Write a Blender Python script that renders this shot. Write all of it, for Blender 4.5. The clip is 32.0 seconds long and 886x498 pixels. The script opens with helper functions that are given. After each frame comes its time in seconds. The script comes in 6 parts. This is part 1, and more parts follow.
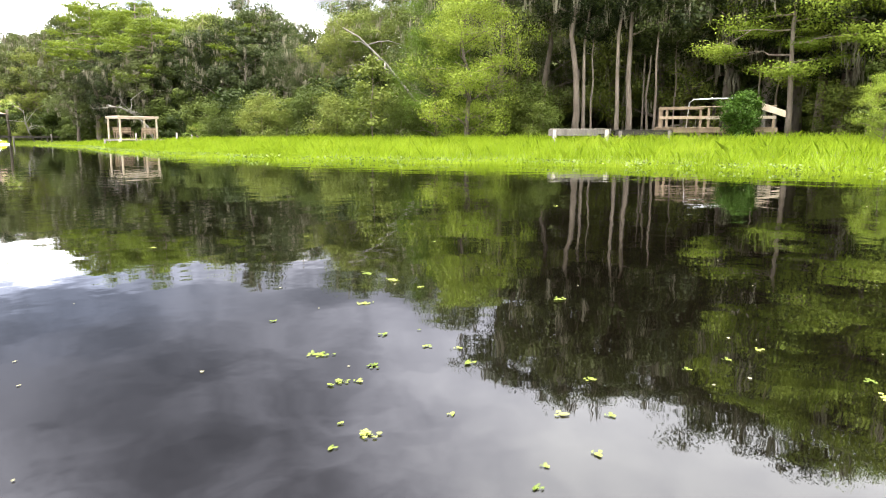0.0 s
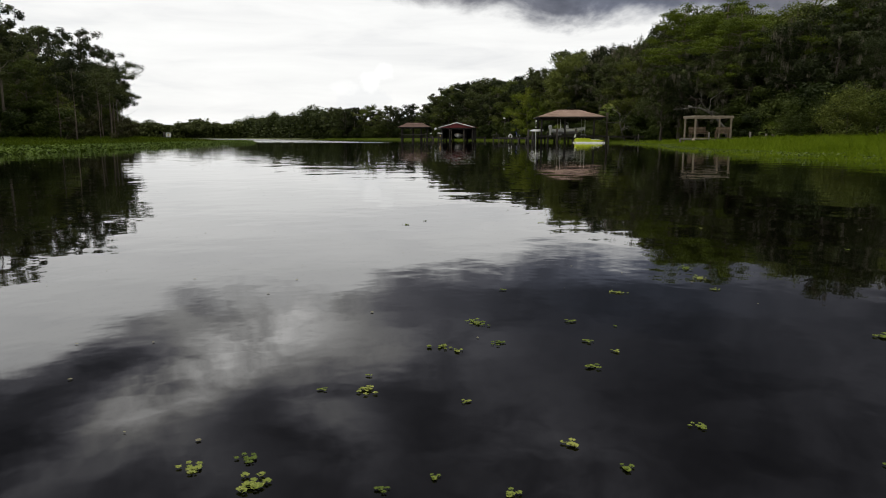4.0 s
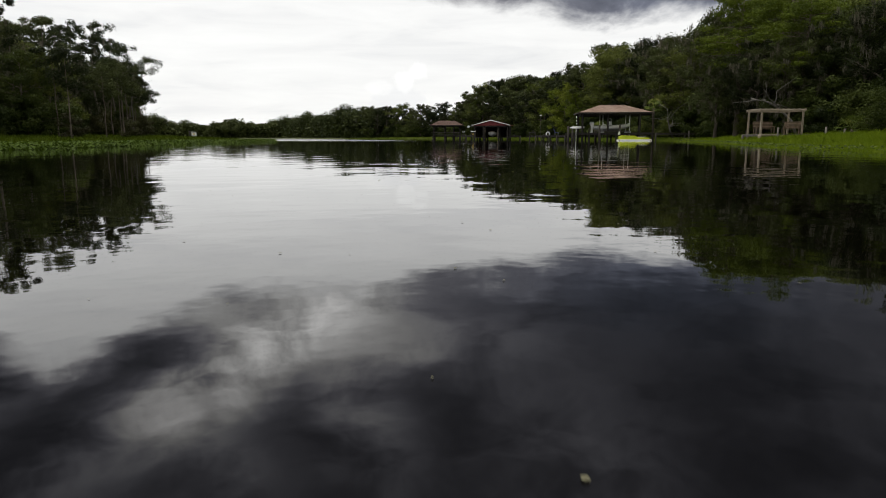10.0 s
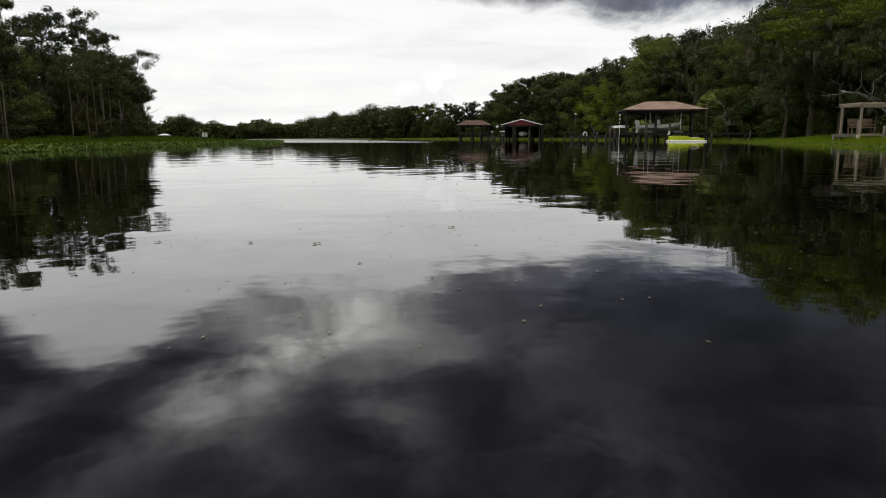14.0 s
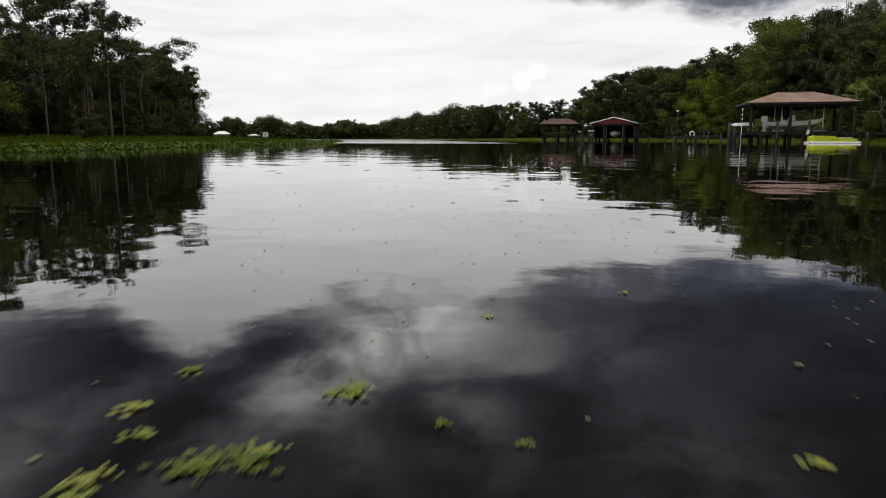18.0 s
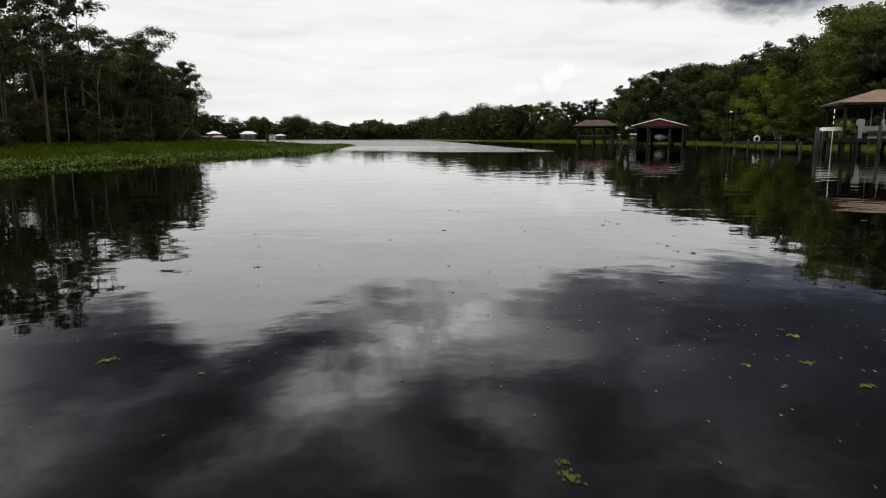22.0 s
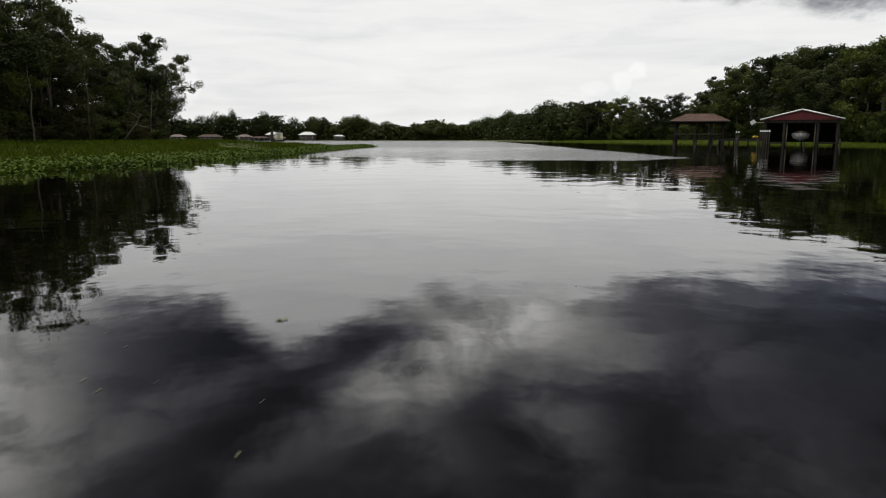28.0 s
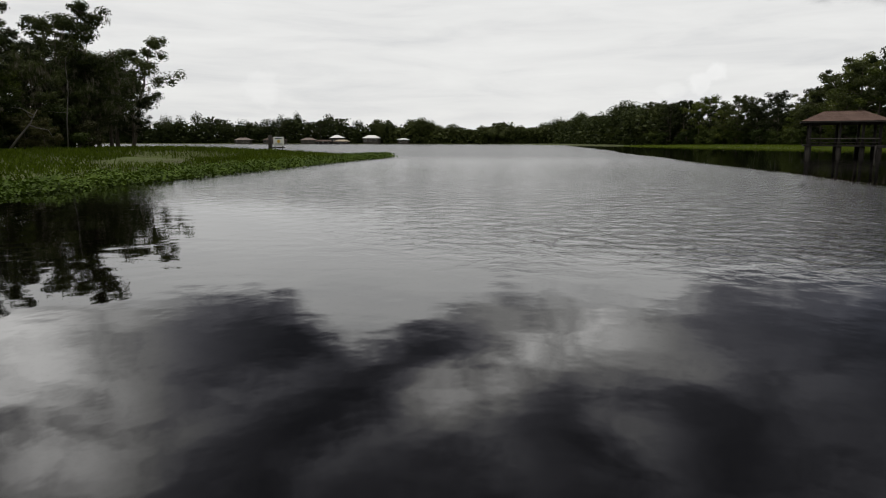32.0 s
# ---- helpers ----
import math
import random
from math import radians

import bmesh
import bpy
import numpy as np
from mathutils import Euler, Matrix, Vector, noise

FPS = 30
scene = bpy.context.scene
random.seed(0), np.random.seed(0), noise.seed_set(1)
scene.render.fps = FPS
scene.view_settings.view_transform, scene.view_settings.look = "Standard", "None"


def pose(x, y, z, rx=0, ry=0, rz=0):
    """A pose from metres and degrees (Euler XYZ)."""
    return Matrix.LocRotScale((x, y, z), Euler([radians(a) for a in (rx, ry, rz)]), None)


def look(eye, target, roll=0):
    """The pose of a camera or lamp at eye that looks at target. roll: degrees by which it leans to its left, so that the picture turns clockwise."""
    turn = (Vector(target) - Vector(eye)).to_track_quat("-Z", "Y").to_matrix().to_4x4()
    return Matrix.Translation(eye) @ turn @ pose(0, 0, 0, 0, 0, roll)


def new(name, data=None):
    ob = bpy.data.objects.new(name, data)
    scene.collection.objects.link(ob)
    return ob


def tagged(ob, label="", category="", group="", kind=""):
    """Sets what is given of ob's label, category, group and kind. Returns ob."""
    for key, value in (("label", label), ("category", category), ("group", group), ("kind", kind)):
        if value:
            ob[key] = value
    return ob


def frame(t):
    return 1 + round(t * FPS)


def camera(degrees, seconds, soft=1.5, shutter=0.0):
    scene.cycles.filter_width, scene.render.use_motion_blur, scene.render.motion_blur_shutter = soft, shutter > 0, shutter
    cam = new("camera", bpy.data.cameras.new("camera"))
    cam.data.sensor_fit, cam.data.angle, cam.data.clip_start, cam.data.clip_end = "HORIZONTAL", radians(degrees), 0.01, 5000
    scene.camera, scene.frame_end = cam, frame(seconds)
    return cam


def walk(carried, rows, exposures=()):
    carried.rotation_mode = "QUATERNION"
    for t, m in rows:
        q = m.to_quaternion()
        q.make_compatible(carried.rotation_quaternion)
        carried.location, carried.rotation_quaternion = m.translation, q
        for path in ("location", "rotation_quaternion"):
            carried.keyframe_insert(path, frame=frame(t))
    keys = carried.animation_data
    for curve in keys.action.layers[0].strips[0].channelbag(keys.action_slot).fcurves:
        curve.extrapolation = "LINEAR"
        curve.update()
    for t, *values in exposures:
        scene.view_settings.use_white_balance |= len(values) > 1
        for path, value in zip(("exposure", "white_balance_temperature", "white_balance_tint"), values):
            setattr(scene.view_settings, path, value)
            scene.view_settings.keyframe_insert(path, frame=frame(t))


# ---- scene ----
# ---- camera ----
cam = camera(66.94, 32.0, soft=1.0, shutter=0.2)
PATH = [
    (0, 0.000, 0.000, 0.733, -68.53, -9.37, -0.03),
    (0.5, 0.489, -0.039, 0.812, -68.42, -9.44, 0.00),
    (1, 0.932, -0.016, 0.879, -65.29, -9.48, 0.06),
    (1.5, 1.107, -0.017, 0.937, -56.94, -9.31, -0.01),
    (2, 1.025, -0.175, 0.952, -45.72, -9.34, -0.23),
    (2.5, 0.969, -0.526, 0.894, -32.61, -9.37, -0.20),
    (3, 0.876, -0.676, 0.787, -26.09, -9.35, -0.14),
    (3.5, 0.862, -0.710, 0.692, -24.14, -9.35, -0.15),
    (4, 1.001, -0.740, 0.600, -21.79, -9.37, -0.10),
    (4.5, 1.165, -0.753, 0.526, -19.24, -9.39, -0.01),
    (6.5, 1.222, -0.482, 0.423, -18.66, -9.45, 0.01),
    (7, 1.361, -0.074, 0.430, -18.69, -9.49, 0.02),
    (7.5, 1.589, 0.463, 0.436, -18.76, -9.50, 0.00),
    (8, 1.912, 1.139, 0.427, -18.76, -9.50, 0.07),
    (8.5, 2.261, 1.973, 0.420, -18.78, -9.48, 0.07),
    (9, 2.616, 2.856, 0.418, -18.81, -9.45, 0.04),
    (9.5, 2.980, 3.818, 0.418, -18.88, -9.45, 0.01),
    (10, 3.323, 4.856, 0.406, -18.95, -9.42, 0.07),
    (10.5, 3.748, 5.882, 0.400, -18.99, -9.42, 0.06),
    (11, 4.186, 7.002, 0.399, -19.04, -9.43, 0.08),
    (11.5, 4.655, 8.117, 0.402, -19.03, -9.43, 0.10),
    (12, 5.147, 9.255, 0.407, -19.04, -9.42, 0.10),
    (12.5, 5.589, 10.414, 0.416, -18.06, -9.40, 0.15),
    (13, 5.998, 11.568, 0.435, -17.61, -9.40, 0.10),
    (13.5, 6.452, 12.724, 0.449, -17.02, -9.40, 0.20),
    (14, 6.869, 13.936, 0.473, -16.52, -9.39, 0.15),
    (14.5, 7.339, 15.231, 0.485, -16.25, -9.39, 0.16),
    (16.5, 10.086, 21.622, 0.402, -13.29, -9.27, 0.06),
    (17, 10.664, 23.138, 0.402, -11.53, -9.30, 0.01),
    (17.5, 11.233, 24.707, 0.401, -10.22, -9.29, 0.10),
    (18, 11.756, 26.251, 0.431, -9.19, -9.33, 0.07),
    (18.5, 12.259, 27.710, 0.493, -8.31, -9.28, 0.11),
    (19, 12.779, 29.063, 0.589, -8.29, -9.31, 0.08),
    (19.5, 13.160, 30.481, 0.689, -8.31, -9.30, 0.02),
    (20, 13.448, 31.889, 0.785, -8.15, -9.32, 0.01),
    (20.5, 13.728, 33.200, 0.875, -6.66, -9.29, -0.00),
    (21, 13.962, 34.497, 0.950, -6.72, -9.32, -0.05),
    (21.5, 14.187, 35.817, 0.999, -6.73, -9.35, -0.07),
    (22, 14.392, 37.173, 1.013, -6.72, -9.35, -0.05),
    (22.5, 14.635, 38.513, 1.013, -6.76, -9.34, -0.09),
    (23, 14.931, 39.868, 1.013, -6.77, -9.34, -0.09),
    (23.5, 15.246, 41.322, 1.055, -6.81, -9.36, -0.06),
    (24, 15.583, 42.911, 1.096, -6.83, -9.41, -0.05),
    (24.5, 15.916, 44.681, 1.094, -6.81, -9.38, 0.02),
    (26.5, 17.530, 54.646, 0.678, -5.54, -9.21, 0.04),
    (27, 17.841, 57.073, 0.713, -3.63, -9.23, 0.01),
    (27.5, 18.234, 59.451, 0.757, -3.24, -9.25, -0.01),
    (28, 18.658, 61.992, 0.795, -1.18, -9.27, -0.03),
    (28.5, 19.025, 64.741, 0.816, -0.77, -9.27, 0.01),
    (29, 19.335, 67.384, 0.854, -0.79, -9.29, 0.03),
    (29.5, 19.556, 69.924, 0.901, -0.02, -9.28, 0.01),
    (30, 19.752, 72.450, 0.945, -0.03, -9.30, 0.01),
    (30.5, 20.001, 75.048, 0.975, 0.26, -9.28, 0.02),
    (31, 20.270, 77.775, 0.994, 2.14, -9.29, 0.05),
    (31.5, 20.622, 80.342, 1.042, 3.66, -9.37, -0.06),
    (32, 20.993, 82.774, 1.087, 4.74, -9.01, -0.09),
]
walk(cam, [(r[0], pose(r[1], r[2], r[3], 90 + r[5], r[6], r[4])) for r in PATH],
     exposures=[(0.0, 3.4), (1.0, 3.55), (1.6, 2.9), (2.2, 1.8), (2.7, 0.68), (3.3, 0.12), (14.0, 0.11), (20.0, 0.05), (28.0, -0.04), (32.0, -0.16)])

# ---- sky and sun ----
SUN_AZ, SUN_EL = radians(-40), radians(78)      # clockwise from +y


def nodes_of(idb):
    idb.use_nodes = True
    nt = idb.node_tree
    nt.nodes.clear()
    return nt


def nd(nt, kind, **props):
    n = nt.nodes.new(kind)
    ins = props.pop("ins", {})
    for k, v in props.items():
        setattr(n, k, v)
    for k, v in ins.items():
        if isinstance(v, bpy.types.NodeSocket):
            nt.links.new(v, n.inputs[k])
        else:
            n.inputs[k].default_value = v
    return n


def mathn(nt, op, a, b=0.0, clamp=False):
    return nd(nt, "ShaderNodeMath", operation=op, use_clamp=clamp, ins={0: a, 1: b}).outputs[0]


def ramp(nt, fac, stops, interp="LINEAR"):
    r = nd(nt, "ShaderNodeValToRGB", ins={0: fac})
    r.color_ramp.interpolation = interp
    while len(r.color_ramp.elements) < len(stops):
        r.color_ramp.elements.new(0.5)
    for e, (p, c) in zip(r.color_ramp.elements, stops):
        e.position = p
        e.color = (c, c, c, 1) if isinstance(c, (int, float)) else (*c, 1)
    return r.outputs[0]


def mixc(nt, fac, a, b, mode="MIX"):
    n = nd(nt, "ShaderNodeMix", data_type="RGBA", blend_type=mode)
    for i, v in ((0, fac), (6, a), (7, b)):
        if isinstance(v, bpy.types.NodeSocket):
            nt.links.new(v, n.inputs[i])
        elif i:
            n.inputs[i].default_value = (*v, 1)
        else:
            n.inputs[i].default_value = v
    return n.outputs[2]


def make_world():
    w = bpy.data.worlds.new("overcast_sky")
    scene.world = w
    nt = nodes_of(w)
    tc = nd(nt, "ShaderNodeTexCoord").outputs["Generated"]
    sep = nd(nt, "ShaderNodeSeparateXYZ", ins={0: tc})
    x, y, z = sep.outputs
    zc = mathn(nt, "MAXIMUM", z, 0.0)
    # a flat cloud deck seen in perspective carries the cloud texture
    den = mathn(nt, "ADD", zc, 0.10)
    deck = nd(nt, "ShaderNodeCombineXYZ", ins={0: mathn(nt, "DIVIDE", x, den), 1: mathn(nt, "DIVIDE", y, den), 2: 0.0}).outputs[0]
    lump = nd(nt, "ShaderNodeMapping", ins={0: nd(nt, "ShaderNodeVectorMath", operation="NORMALIZE", ins={0: tc}).outputs[0], 3: (1.0, 1.0, 1.9)}).outputs[0]
    big = nd(nt, "ShaderNodeTexNoise", ins={"Vector": deck, "Scale": 1.1, "Detail": 6.0, "Roughness": 0.55, "Distortion": 0.6})
    fine = nd(nt, "ShaderNodeTexNoise", ins={"Vector": lump, "Scale": 8.5, "Detail": 6.0, "Roughness": 0.58, "Distortion": 0.3})
    mixed = mathn(nt, "ADD", mathn(nt, "MULTIPLY", big.outputs[0], 0.35), mathn(nt, "MULTIPLY", fine.outputs[0], 0.65))

    def smooth(v, lo, hi, a=0.0, b=1.0):
        return nd(nt, "ShaderNodeMapRange", interpolation_type="SMOOTHSTEP", ins={0: v, 1: lo, 2: hi, 3: a, 4: b}).outputs[0]

    # compass bearing from +y and height over the horizon, in degrees, ragged with the cloud texture
    warp = nd(nt, "ShaderNodeSeparateXYZ", ins={0: fine.outputs[1]})
    warp2 = nd(nt, "ShaderNodeSeparateXYZ", ins={0: big.outputs[1]})
    az0 = mathn(nt, "DEGREES", mathn(nt, "ARCTAN2", x, y))
    el0 = mathn(nt, "DEGREES", mathn(nt, "ARCSINE", z))

    def ragged(v, k, n1, n2):
        v = mathn(nt, "ADD", v, mathn(nt, "MULTIPLY", mathn(nt, "SUBTRACT", warp.outputs[k], 0.5), n1))
        return mathn(nt, "ADD", v, mathn(nt, "MULTIPLY", mathn(nt, "SUBTRACT", warp2.outputs[k], 0.5), n2))
    az, el = ragged(az0, 0, 7.5, 2.0), ragged(el0, 1, 3.6, 0.6)

    def bank(b, h, along, across, rise, gain):
        """A lighter bank of cloud: bearing, height, half length and half width, and how it slopes."""
        c, s_ = math.cos(radians(rise)), math.sin(radians(rise))
        da, de = mathn(nt, "SUBTRACT", az, b), mathn(nt, "SUBTRACT", el, h)
        u = mathn(nt, "ADD", mathn(nt, "MULTIPLY", da, c / along), mathn(nt, "MULTIPLY", de, s_ / along))
        v = mathn(nt, "ADD", mathn(nt, "MULTIPLY", da, -s_ / across), mathn(nt, "MULTIPLY", de, c / across))
        d2 = mathn(nt, "ADD", mathn(nt, "MULTIPLY", u, u), mathn(nt, "MULTIPLY", v, v))
        return mathn(nt, "MULTIPLY", mathn(nt, "EXPONENT", mathn(nt, "MULTIPLY", d2, -1.0)), gain)

    # the lower edge of the storm deck: its height along the horizon, ragged
    edge = ramp(nt, nd(nt, "ShaderNodeMapRange", ins={0: az0, 1: -60.0, 2: 60.0, 3: 0.0, 4: 1.0}).outputs[0],
                [((b + 60) / 120, h / 40) for b, h in ((-60, 12), (-30, 12.2), (-18, 12.4), (-12.5, 16.6), (-9, 16.0), (-6, 14.0), (-1, 12.8), (5, 12.3), (12, 12.7), (17, 11.4), (26, 10.3), (30, 9.4), (36, 8.7), (60, 8.9))])
    over = mathn(nt, "SUBTRACT", ragged(el0, 2, 6.0, 0.8), mathn(nt, "MULTIPLY", edge, 40.0))
    dark = smooth(over, -0.8, 1.3)
    # the deck lightens towards the zenith and away from the storm
    base = mathn(nt, "MULTIPLY", smooth(el0, 10.0, 30.0, 0.070, 0.088), mathn(nt, "ADD", mathn(nt, "MULTIPLY", smooth(mixed, 0.30, 0.70), 0.95), 0.55))
    base = mathn(nt, "ADD", base, mathn(nt, "MULTIPLY", mathn(nt, "MULTIPLY", smooth(az, 52.0, 84.0), smooth(el, 9.0, 22.0)), 0.26))
    base = mathn(nt, "MULTIPLY", base, mathn(nt, "SUBTRACT", 1.0, bank(43.0, 20.0, 13.0, 9.0, 0, 0.45)))
    base = mathn(nt, "MULTIPLY", base, mathn(nt, "SUBTRACT", 1.0, bank(-15.0, 21.0, 9.0, 9.0, 0, 0.62)))
    # its fringe is thinner than its body
    base = mathn(nt, "ADD", base, smooth(over, 0.0, 3.0, 0.17, 0.0))
    lift = None
    for row in ((1.0, 19.4, 8.5, 2.2, -24, 0.95), (8.5, 16.2, 7.0, 2.1, -8, 0.72), (4.0, 14.0, 8.0, 1.5, 0, 0.30), (15.5, 18.4, 5.5, 1.9, -14, 0.30), (23.0, 17.6, 6.5, 2.2, 0, 0.09), (33.0, 26.0, 8.0, 4.5, 20, 0.10),
                (-22.0, 21.0, 9.0, 1.6, -16, 0.17), (-36.5, 17.0, 7.0, 12.0, -10, 1.25), (13.0, 23.5, 4.5, 2.6, 50, 0.22), (0.0, 25.0, 4.0, 2.2, 30, 0.20), (-14.0, 26.0, 7.0, 2.2, -30, 0.10)):
        g = bank(*row)
        lift = g if lift is None else mathn(nt, "ADD", lift, g)
    lift = mathn(nt, "MULTIPLY", lift, smooth(mixed, 0.34, 0.60, 0.30, 1.25))
    away = mathn(nt, "MAXIMUM", smooth(el0, 38.0, 66.0), mathn(nt, "MAXIMUM", smooth(az0, 100.0, 130.0), smooth(az0, -52.0, -80.0)))
    grey = mathn(nt, "ADD", base, lift)
    grey = mathn(nt, "ADD", mathn(nt, "MULTIPLY", grey, mathn(nt, "SUBTRACT", 1.0, away)), mathn(nt, "MULTIPLY", away, smooth(mixed, 0.25, 0.75, 0.60, 1.0)))
    tint = mixc(nt, smooth(grey, 0.05, 0.5), (0.97, 0.96, 1.10), (1.01, 1.0, 0.98))
    tint = mixc(nt, bank(38.0, 12.0, 11.0, 4.0, 0, 0.42), tint, (0.72, 0.92, 1.45))
    deckv = mixc(nt, 1.0, nd(nt, "ShaderNodeCombineXYZ", ins={0: grey, 1: grey, 2: grey}).outputs[0], tint, "MULTIPLY")
    streak = nd(nt, "ShaderNodeTexNoise", ins={"Vector": nd(nt, "ShaderNodeCombineXYZ", ins={0: mathn(nt, "MULTIPLY", x, 3.0), 1: mathn(nt, "MULTIPLY", y, 3.0), 2: mathn(nt, "MULTIPLY", z, 22.0)}).outputs[0],
                                               "Scale": 1.6, "Detail": 7.0, "Roughness": 0.58, "Distortion": 0.4}).outputs[0]
    low = ramp(nt, streak, [(0.26, (0.79, 0.795, 0.80)), (0.5, (0.91, 0.91, 0.90)), (0.70, (0.97, 0.97, 0.955))])
    # the unseen low sky behind is dimmed to cut side light on the banks
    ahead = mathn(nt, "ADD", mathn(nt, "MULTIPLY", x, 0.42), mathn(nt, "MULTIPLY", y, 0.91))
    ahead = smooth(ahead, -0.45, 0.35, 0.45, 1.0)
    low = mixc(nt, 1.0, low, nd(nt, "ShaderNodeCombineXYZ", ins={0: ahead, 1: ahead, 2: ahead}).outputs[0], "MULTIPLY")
    curl = nd(nt, "ShaderNodeTexNoise", ins={"Vector": tc, "Scale": 42.0, "Detail": 5.0, "Roughness": 0.6}).outputs[0]

    def puff(b, h, rad, flat=1.0):
        """A heaped cloud: bearing, height and size in degrees."""
        da, de = mathn(nt, "SUBTRACT", az0, b), mathn(nt, "MULTIPLY", mathn(nt, "SUBTRACT", el0, h), flat)
        d = mathn(nt, "SQRT", mathn(nt, "ADD", mathn(nt, "MULTIPLY", da, da), mathn(nt, "MULTIPLY", de, de)))
        d = mathn(nt, "ADD", d, mathn(nt, "MULTIPLY", mathn(nt, "SUBTRACT", curl, 0.5), rad * 1.5))
        return smooth(d, rad * 0.55, rad * 1.0, 1.0, 0.0)
    heap = mathn(nt, "MAXIMUM", puff(16.9, 5.5, 0.95), mathn(nt, "MAXIMUM", puff(15.7, 4.7, 1.0), mathn(nt, "MULTIPLY", puff(-19.5, 4.2, 1.7), 0.5)))
    heap = mathn(nt, "MAXIMUM", heap, mathn(nt, "MULTIPLY", puff(13.6, 4.1, 1.5, 2.0), 0.55))
    low = mixc(nt, mathn(nt, "MULTIPLY", puff(15.2, 3.2, 2.6, 2.2), 0.45), low, (0.80, 0.81, 0.83))
    low = mixc(nt, mathn(nt, "MULTIPLY", heap, mathn(nt, "ADD", mathn(nt, "MULTIPLY", curl, 0.9), 0.25)), low, (1.03, 1.03, 1.02))
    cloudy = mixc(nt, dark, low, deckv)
    sky = nd(nt, "ShaderNodeTexSky", sky_type="NISHITA", sun_disc=False, sun_elevation=SUN_EL, sun_rotation=SUN_AZ)
    s = nd(nt, "ShaderNodeVectorMath", operation="SCALE", ins={0: sky.outputs[0], "Scale": 0.05}).outputs[0]
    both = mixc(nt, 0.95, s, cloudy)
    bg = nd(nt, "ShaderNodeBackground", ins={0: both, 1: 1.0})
    out = nd(nt, "ShaderNodeOutputWorld", ins={0: bg.outputs[0]})


make_world()
sun = new("sun", bpy.data.lights.new("sun", "SUN"))
sun.data.energy, sun.data.angle, sun.data.color = 2.2, radians(20), (1.0, 0.95, 0.86)
sun.matrix_world = look((60 * math.sin(SUN_AZ), 60 * math.cos(SUN_AZ), 60 * math.tan(SUN_EL)), (0, 0, 0))

# ---- materials ----


def surf(name, stops, scale=3.0, rough=0.8, metal=0.0, bump=0.0, bump_scale=20.0, stretch=(1, 1, 1), rand=0.0, island=0.0, trans=0.0, coords="Object", fine=0.25):
    """A surface with two scales of variation: colour stops over noise, fine grain, and a bump."""
    m = bpy.data.materials.new(name)
    nt = nodes_of(m)
    tc = nd(nt, "ShaderNodeTexCoord").outputs[coords]
    mp = nd(nt, "ShaderNodeMapping", ins={0: tc, 3: stretch}).outputs[0]
    n1 = nd(nt, "ShaderNodeTexNoise", ins={"Vector": mp, "Scale": scale, "Detail": 4.0, "Roughness": 0.6}).outputs[0]
    n2 = nd(nt, "ShaderNodeTexNoise", ins={"Vector": mp, "Scale": bump_scale, "Detail": 3.0}).outputs[0]
    v = mathn(nt, "ADD", mathn(nt, "MULTIPLY", n1, 1.0 - fine), mathn(nt, "MULTIPLY", n2, fine))
    if rand:
        r = nd(nt, "ShaderNodeObjectInfo").outputs["Random"]
        v = mathn(nt, "ADD", v, mathn(nt, "MULTIPLY", mathn(nt, "SUBTRACT", r, 0.5), rand))
    if island:
        r = nd(nt, "ShaderNodeNewGeometry").outputs["Random Per Island"]
        v = mathn(nt, "ADD", v, mathn(nt, "MULTIPLY", mathn(nt, "SUBTRACT", r, 0.5), island))
    k = len(stops)
    col = ramp(nt, v, [(0.3 + 0.4 * i / max(1, k - 1), c) for i, c in enumerate(stops)])
    b = nd(nt, "ShaderNodeBsdfPrincipled", ins={"Base Color": col, "Roughness": rough, "Metallic": metal, "Specular IOR Level": 0.12 if trans else 0.4})
    if bump:
        bn = nd(nt, "ShaderNodeBump", ins={"Strength": 0.6, "Distance": bump, "Height": n2})
        nt.links.new(bn.outputs[0], b.inputs["Normal"])
    shader = b.outputs[0]
    if trans:
        t = nd(nt, "ShaderNodeBsdfTranslucent", ins={0: col})
        shader = nd(nt, "ShaderNodeMixShader", ins={0: trans, 1: shader, 2: t.outputs[0]}).outputs[0]
    nd(nt, "ShaderNodeOutputMaterial", ins={0: shader})
    return m


def leafy(name, a, b, c, trans=0.24):
    return surf(name, [a, b, c], scale=0.35, rough=0.62, bump_scale=2.5, rand=0.46, island=0.16, trans=trans)


M = {}
M["oak_leaf"] = leafy("oak_leaf", (0.015, 0.0212, 0.00562), (0.0324, 0.0437, 0.0112), (0.0624, 0.0749, 0.0212))
M["light_leaf"] = leafy("light_leaf", (0.0299, 0.0435, 0.0068), (0.0646, 0.0857, 0.0122), (0.109, 0.128, 0.0245))
M["cypress_leaf"] = leafy("cypress_leaf", (0.0499, 0.0727, 0.00428), (0.0983, 0.133, 0.00855), (0.16, 0.191, 0.0178))
M["shrub_leaf"] = leafy("shrub_leaf", (0.0156, 0.0252, 0.0036), (0.0348, 0.0504, 0.0072), (0.06, 0.078, 0.0144))
M["young_leaf"] = leafy("young_leaf", (0.0480, 0.080, 0.0062), (0.095, 0.138, 0.0115), (0.155, 0.196, 0.0235))
M["bright_leaf"] = leafy("bright_leaf", (0.0248, 0.055, 0.0033), (0.0468, 0.0908, 0.0055), (0.0715, 0.118, 0.0121))
M["brown_leaf"] = leafy("brown_leaf", (0.028, 0.028, 0.0105), (0.049, 0.0525, 0.0175), (0.077, 0.07, 0.0245))
M["palm_leaf"] = leafy("palm_leaf", (0.060, 0.090, 0.015), (0.110, 0.150, 0.025), (0.200, 0.210, 0.050))
